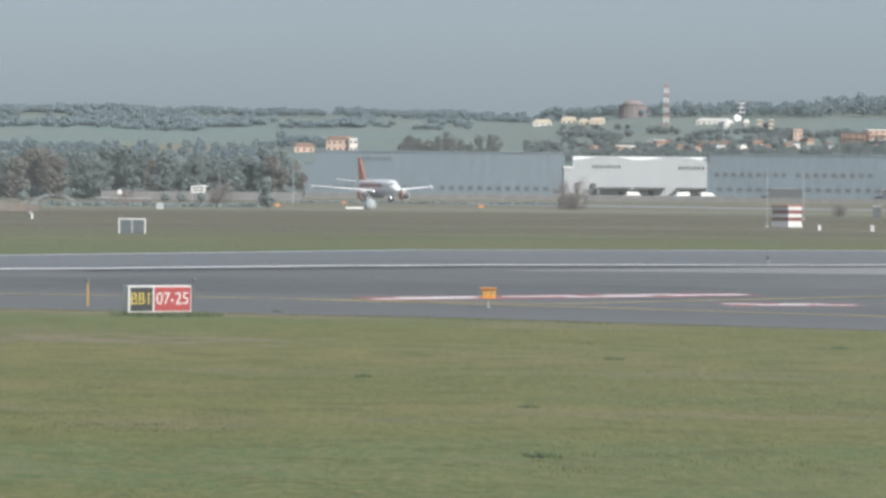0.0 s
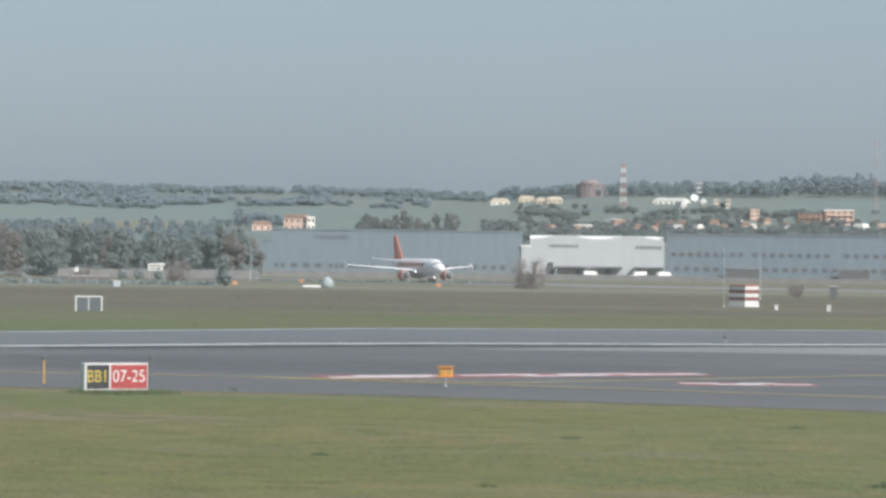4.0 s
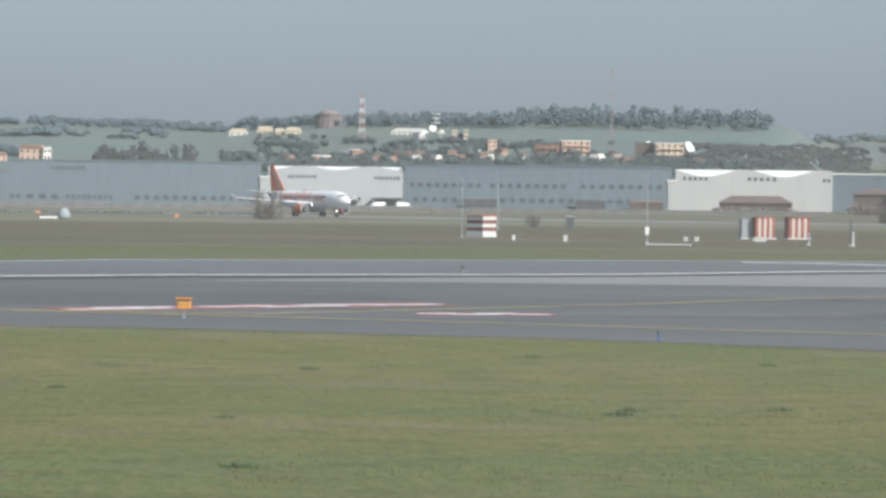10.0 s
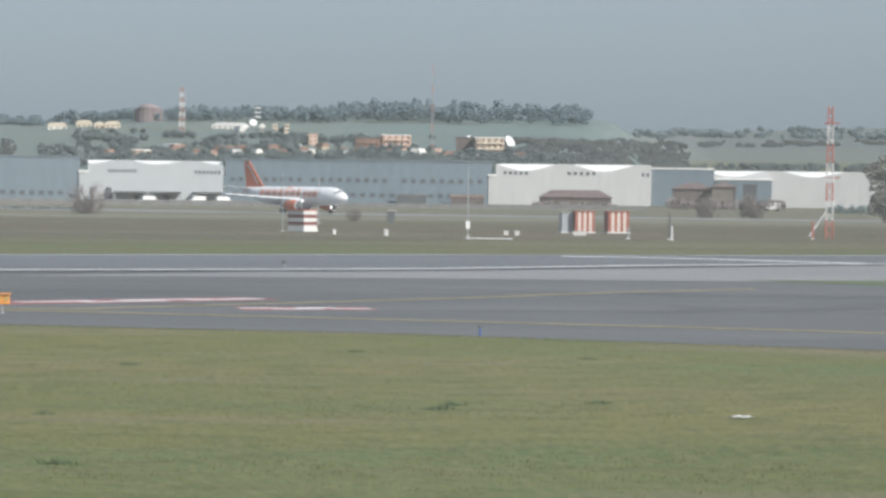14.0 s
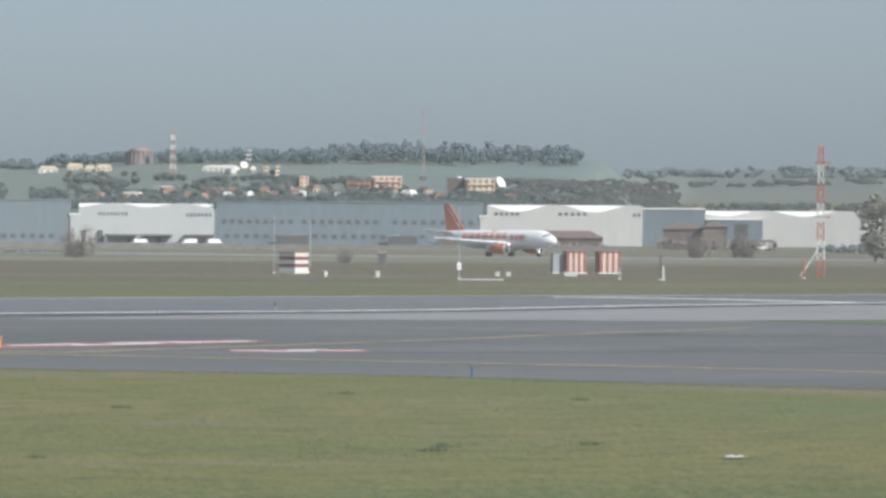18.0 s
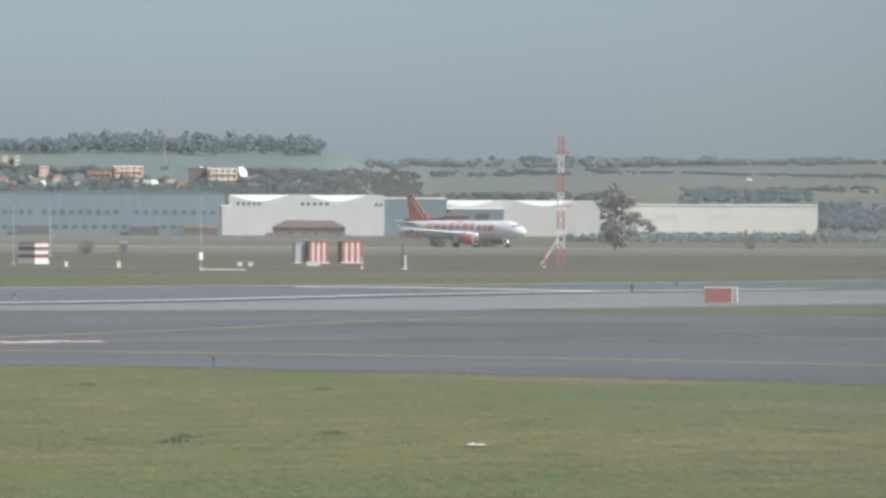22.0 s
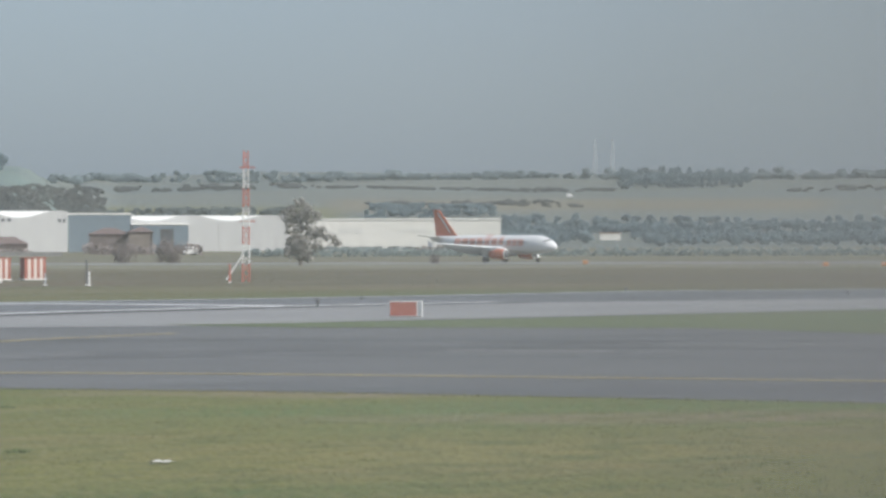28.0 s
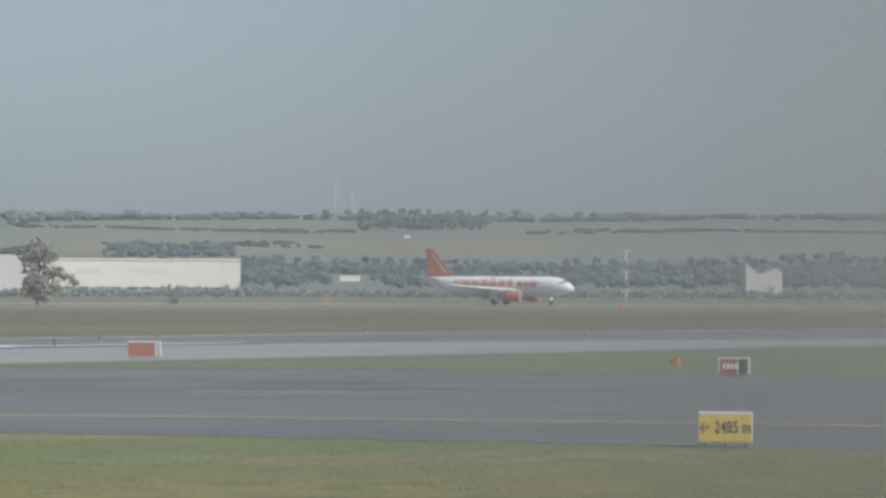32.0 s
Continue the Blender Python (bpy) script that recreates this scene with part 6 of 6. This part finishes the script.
def aircraft():
    ob = thing("airliner", pose(0, 0, 0), "white twin-engined airliner with orange fin and engines rolling on the runway", "airplane")
    zc = 3.85
    rows = [(16.25, 0.05, 0.05, 3.35), (16.1, 0.35, 0.33, 3.38), (15.7, 0.75, 0.72, 3.46), (15.0, 1.18, 1.15, 3.58), (14.0, 1.55, 1.58, 3.72), (12.6, 1.85, 1.93, zc - 0.02), (11.0, 1.97, 2.07, zc),
            (-7.0, 1.97, 2.07, zc), (-9.5, 1.88, 1.92, 4.0), (-12.5, 1.50, 1.45, 4.4), (-15.0, 0.95, 0.95, 4.85), (-17.0, 0.42, 0.45, 5.2), (-17.6, 0.2, 0.22, 5.3)]
    fus = part("fuselage", loft(rows), M["airwhite"], ob, "white fuselage", True)
    bm = bmesh.new()
    lathe(bm, [(-4.6, 0.4), (-4.0, 1.0), (-2, 1.35), (3, 1.4), (5.2, 1.0), (6.0, 0.4)], "x", 16, (0, 0, 2.35))
    part("belly_fairing", bm, M["airgrey"], ob, "grey belly fairing", True)
    bm = bmesh.new()
    prism(bm, [(-9.2, 5.75), (-10.6, 6.15), (-15.2, 11.76), (-16.75, 11.76), (-15.9, 5.4)], -0.14, 0.14)
    fin = part("fin", bm, M["livery"], ob, "orange tail fin")
    bm = bmesh.new()
    prism(bm, [(-11.9, 6.6), (-12.3, 6.6), (-15.7, 11.0), (-15.35, 11.0)], -0.155, 0.155)
    part("fin_mark", bm, M["offwhite"], fin, "narrow white mark along the fin")
    for sgn in (-1, 1):
        part("wing", wing((4.6, sgn * 1.5, 2.85, 6.9), (-4.6, sgn * 17.0, 4.15, 1.55), 0.5, 0.16), M["airwhite"], ob, "white swept wing")
        bm = bmesh.new()
        prism(bm, [(-4.7, 3.5), (-6.1, 3.4), (-6.4, 4.9), (-5.3, 4.2)], sgn * 16.95, sgn * 17.05)
        part("wing_fence", bm, M["airwhite"], ob)
        part("tailplane", wing((-12.7, sgn * 0.6, 5.35, 4.2), (-16.0, sgn * 6.2, 5.95, 1.5), 0.2, 0.08), M["airwhite"], ob, "light grey tailplane")
        bm = bmesh.new()
        lathe(bm, [(6.6, 0.93), (6.75, 1.02), (6.3, 1.17), (5.2, 1.2), (4.0, 1.1), (2.6, 0.85)], "x", 20, (0, sgn * 5.75, 1.75))
        eng = part("engine", bm, M["livery"], ob, "orange engine nacelle", True)
        bm = bmesh.new()
        lathe(bm, [(6.62, 0.94), (6.80, 0.98), (6.78, 1.06), (6.55, 1.13)], "x", 20, (0, sgn * 5.75, 1.75))
        part("inlet_lip", bm, M["offwhite"], eng, "pale inlet lip", True)
        bm = bmesh.new()
        lathe(bm, [(6.81, 0.93), (6.83, 0.2), (6.98, 0.02)], "x", 16, (0, sgn * 5.75, 1.75))
        part("fan", bm, M["darkgrey"], eng, "dark fan face", True)
        bm = bmesh.new()
        lathe(bm, [(2.7, 0.55), (1.4, 0.3), (1.2, 0.05)], "x", 12, (0, sgn * 5.75, 1.75))
        part("exhaust_cone", bm, M["metal"], eng)
        bm = bmesh.new()
        prism(bm, [(5.4, 2.75), (4.2, 3.25), (-0.5, 3.2), (1.4, 2.5)], sgn * 5.75 - 0.14, sgn * 5.75 + 0.14)
        part("pylon", bm, M["airwhite"], eng)
        for dx in (0,):
            bm = bmesh.new()
            tube(bm, (0, sgn * 3.8, 0.5), (0, sgn * 3.6, 2.8), 0.14)
            leg = part("main_gear", bm, M["metal"], ob)
            for dy in (-0.45, 0.45):
                bm = bmesh.new()
                lathe(bm, [(-0.2, 0.3), (-0.2, 0.5), (-0.14, 0.58), (0.14, 0.58), (0.2, 0.5), (0.2, 0.3)], "y", 18, (0, sgn * 3.8 + dy, 0.58))
                part("tyre", bm, M["tyre"], leg)
            bm = bmesh.new()
            box(bm, -0.7, 0.7, sgn * 4.15 - 0.03, sgn * 4.15 + 0.03, 1.1, 2.7)
            part("gear_door", bm, M["airwhite"], leg)
    bm = bmesh.new()
    tube(bm, (11.2, 0, 0.4), (11.0, 0, 2.2), 0.1)
    leg = part("nose_gear", bm, M["metal"], ob)
    for dy in (-0.25, 0.25):
        bm = bmesh.new()
        lathe(bm, [(-0.1, 0.2), (-0.1, 0.33), (-0.06, 0.38), (0.06, 0.38), (0.1, 0.33), (0.1, 0.2)], "y", 16, (11.2, dy, 0.38))
        part("tyre", bm, M["tyre"], leg)
    bm = bmesh.new()
    lathe(bm, [(11.3, 0.17), (11.42, 0.15)], "x", 12, (0, 0, 1.35))
    part("landing_light", bm, M["lamp"], leg, "lit landing light")
    for sgn in (-1, 1):
        bm = bmesh.new()
        lathe(bm, [(4.55, 0.05), (4.75, 0.2), (4.8, 0.05)], "x", 10, (0, sgn * 2.5, 2.75))
        part("wing_light", bm, M["lamp"], ob, "lit landing light in the wing root")
    # cockpit panes, cabin windows, doors and lettering shapes lie on the skin
    for sgn in (-1, 1):
        for k, (x, a0, a1) in enumerate(((14.9, 8, 30), (14.55, 33, 50), (14.0, 53, 64))):
            bm = bmesh.new()
            pts = []
            for dx, a in ((0, a0), (0, a1), (-0.55, a1 + 3), (-0.55, a0 + 2)):
                xx = x + dx
                r = np.interp(xx, [11.0, 12.6, 14.0, 15.0, 15.7], [2.0, 1.9, 1.57, 1.17, 0.74])
                zz = np.interp(xx, [11.0, 12.6, 14.0, 15.0, 15.7], [zc, zc - 0.02, 3.72, 3.58, 3.46])
                pts.append((xx, sgn * (r + 0.02) * math.sin(radians(a)), zz + (r * 1.03 + 0.02) * math.cos(radians(a))))
            bm.faces.new([bm.verts.new(p) for p in pts])
            part("cockpit_pane", bm, M["glassdark"], fus)
        for i in range(34):
            x = 9.6 - i * 0.53
            bm = bmesh.new()
            box(bm, x - 0.11, x + 0.11, sgn * 1.94, sgn * 1.99, 4.28, 4.6)
            part("cabin_window", bm, M["glassdark"], fus)
        # orange letter shapes along the side, without words
        x = -9.8
        for w, h, z in ((1.7, 0.95, 3.8), (1.7, 0.95, 3.8), (1.6, 0.95, 3.8), (1.7, 1.2, 3.55), (1.6, 1.4, 3.8), (1.7, 0.95, 3.8), (1.2, 1.3, 3.8), (0.35, 0.3, 3.7), (1.1, 0.85, 3.7), (1.1, 0.85, 3.7), (1.5, 0.85, 3.7)):
            bm = bmesh.new()
            n = 5
            cols = []
            for i in range(n + 1):
                zz = z - 0.1 + h * 1.65 * i / n
                yy = sgn * (1.975 * math.sqrt(max(0.02, 1 - ((zz - zc) / 2.07) ** 2)) + 0.012)
                cols.append((bm.verts.new((x, yy, zz)), bm.verts.new((x + w, yy, zz))))
            for (a, b), (c, d) in zip(cols, cols[1:]):
                bm.faces.new((a, b, d, c))
            part("livery_shape", bm, M["livery_soft"], fus, "orange livery shape")
            x += w + 0.32
    return ob


plane = aircraft()


def van():
    ob = thing("van", pose(0, 0, 0), "small white van driving along the hill road", "van")
    bm = bmesh.new()
    prism(bm, [(-2.6, 0.5), (2.6, 0.5), (2.6, 1.3), (1.9, 1.5), (1.2, 2.5), (-2.6, 2.6)], -1.0, 1.0)
    part("body", bm, M["white"], ob)
    for x in (-1.6, 1.6):
        for y in (-1.0, 1.0):
            bm = bmesh.new()
            lathe(bm, [(y - 0.1, 0.36), (y + 0.1, 0.36)], "y", 12, (x, 0, 0.36))
            part("wheel", bm, M["tyre"], ob)
    return ob


moving_van = van()

for az, d, turn in ((-0.62, 905, 10), (0.32, 910, 200), (0.86, 908, 20), (11.95, 900, 190)):
    p = copy_thing(moving_van, facing(az, d, height(d, az), turn))
    tagged(p, "parked white van before the airfield buildings", "van", "parked vans")


def cone_marker(az, d, label):
    ob = thing("marker_lamp", facing(az, d, 0), label, "airfield light", "orange runway markers")
    bm = bmesh.new()
    box(bm, -0.5, 0.5, -0.2, 0.2, 0.15, 0.8, 0.06)
    part("board", bm, M["marker"], ob)
    for x in (-0.35, 0.35):
        bm = bmesh.new()
        tube(bm, (x, 0, 0), (x, 0, 0.16), 0.05)
        part("leg", bm, M["grey"], ob)
    return ob


for az, d in ((-3.72, 560), (-6.5, 640), (24.78, 500), (25.95, 500), (19.95, 560), (-7.85, 545)):
    cone_marker(az, d, "small orange marker board beside the far runway")


def dome():
    ob = thing("radome", facing(-5.97, 520, 0) @ Matrix.Diagonal((0.8, 0.8, 0.85, 1)), "pale semi-translucent domed cover on a white base", "dome")
    bm = bmesh.new()
    lathe(bm, [(0.0, 1.35), (0.6, 1.5), (1.3, 1.35), (1.9, 0.95), (2.4, 0.35), (2.5, 0.03)], "z", 20)
    part("shell", bm, M["pale_shell"], ob, smooth=True)
    bm = bmesh.new()
    box(bm, -5.6, -0.8, -0.4, 0.4, 0.1, 0.5, 0.05)
    part("base_beam", bm, M["white"], ob)
    return ob


dome()


def sign_frame(az, d):
    """A slim red and white pole with lamps."""
    ob = thing("approach_mast", facing(az, d, 0), "slim red and white lamp mast beside the far runway", "mast")
    for k in range(6):
        bm = bmesh.new()
        tube(bm, (0, 0, k * 1.75), (0, 0, k * 1.75 + 1.75), 0.15)
        part("section", bm, M["hazed_red"] if k % 2 == 0 else M["offwhite"], ob)
    for z in (3.2, 6.6, 10.4):
        bm = bmesh.new()
        box(bm, -0.9, 0.9, -0.15, 0.15, z, z + 0.25)
        part("crossarm", bm, M["offwhite"], ob)
    return ob


sign_frame(26.04, 520)


# ---- what moves ----
def motions():
    # seconds, bearing of the main gear, distance, compass heading
    track = [
        (0, -5.822, 745.0, 156.0),
        (1, -5.393, 736.2, 155.6),
        (2, -4.955, 727.3, 155.2),
        (3, -4.547, 718.5, 154.8),
        (3.5, -4.348, 714.1, 154.5),
        (5.5, -3.514, 696.4, 153.7),
        (6, -3.286, 692.0, 153.5),
        (7, -2.836, 682.8, 151.4),
        (8, -2.377, 673.5, 149.2),
        (9, -1.712, 664.2, 147.1),
        (10, -1.047, 655.0, 145.0),
        (11, -0.36, 650.0, 144.5),
        (12, 0.425, 645.0, 143.0),
        (13, 1.35, 642.6, 140.8),
        (14, 2.305, 640.1, 137.5),
        (14.5, 2.841, 638.9, 137.3),
        (16.5, 5.008, 634.0, 136.7),
        (17, 5.529, 633.1, 136.7),
        (18, 6.630, 631.4, 136.8),
        (19, 7.712, 629.7, 136.9),
        (20, 8.863, 628.0, 137.0),
        (21, 10.011, 628.0, 137.4),
        (22, 11.170, 628.0, 137.8),
        (23, 12.329, 628.0, 138.1),
        (24, 13.498, 628.0, 138.5),
        (25, 14.742, 627.6, 139.4),
        (27.5, 17.680, 626.6, 141.6),
        (28, 18.130, 626.4, 142.0),
        (29, 19.449, 626.0, 141.0),
        (30, 20.735, 616.0, 138.5),
        (31, 22.068, 606.0, 135.5),
        (32, 23.502, 592.0, 133.0),
    ]
    rows = []
    for t, az, d, head in track:
        p = polar(az, d, 0.06)
        rows.append((t, pose(p.x, p.y, p.z, 0, 0, 90 - head)))
    walk(plane, rows)
    rows = []
    for t, az in ((0, 9.0), (21, 16.55), (23, 17.25), (25.5, 18.35), (28, 19.64), (30, 20.75), (32, 21.61)):
        d, z = on_hill(az, 80)
        p = polar(az, d, z)
        rows.append((t, pose(p.x, p.y, p.z + 0.8, 0, 0, -az)))
    walk(moving_van, rows)


motions()
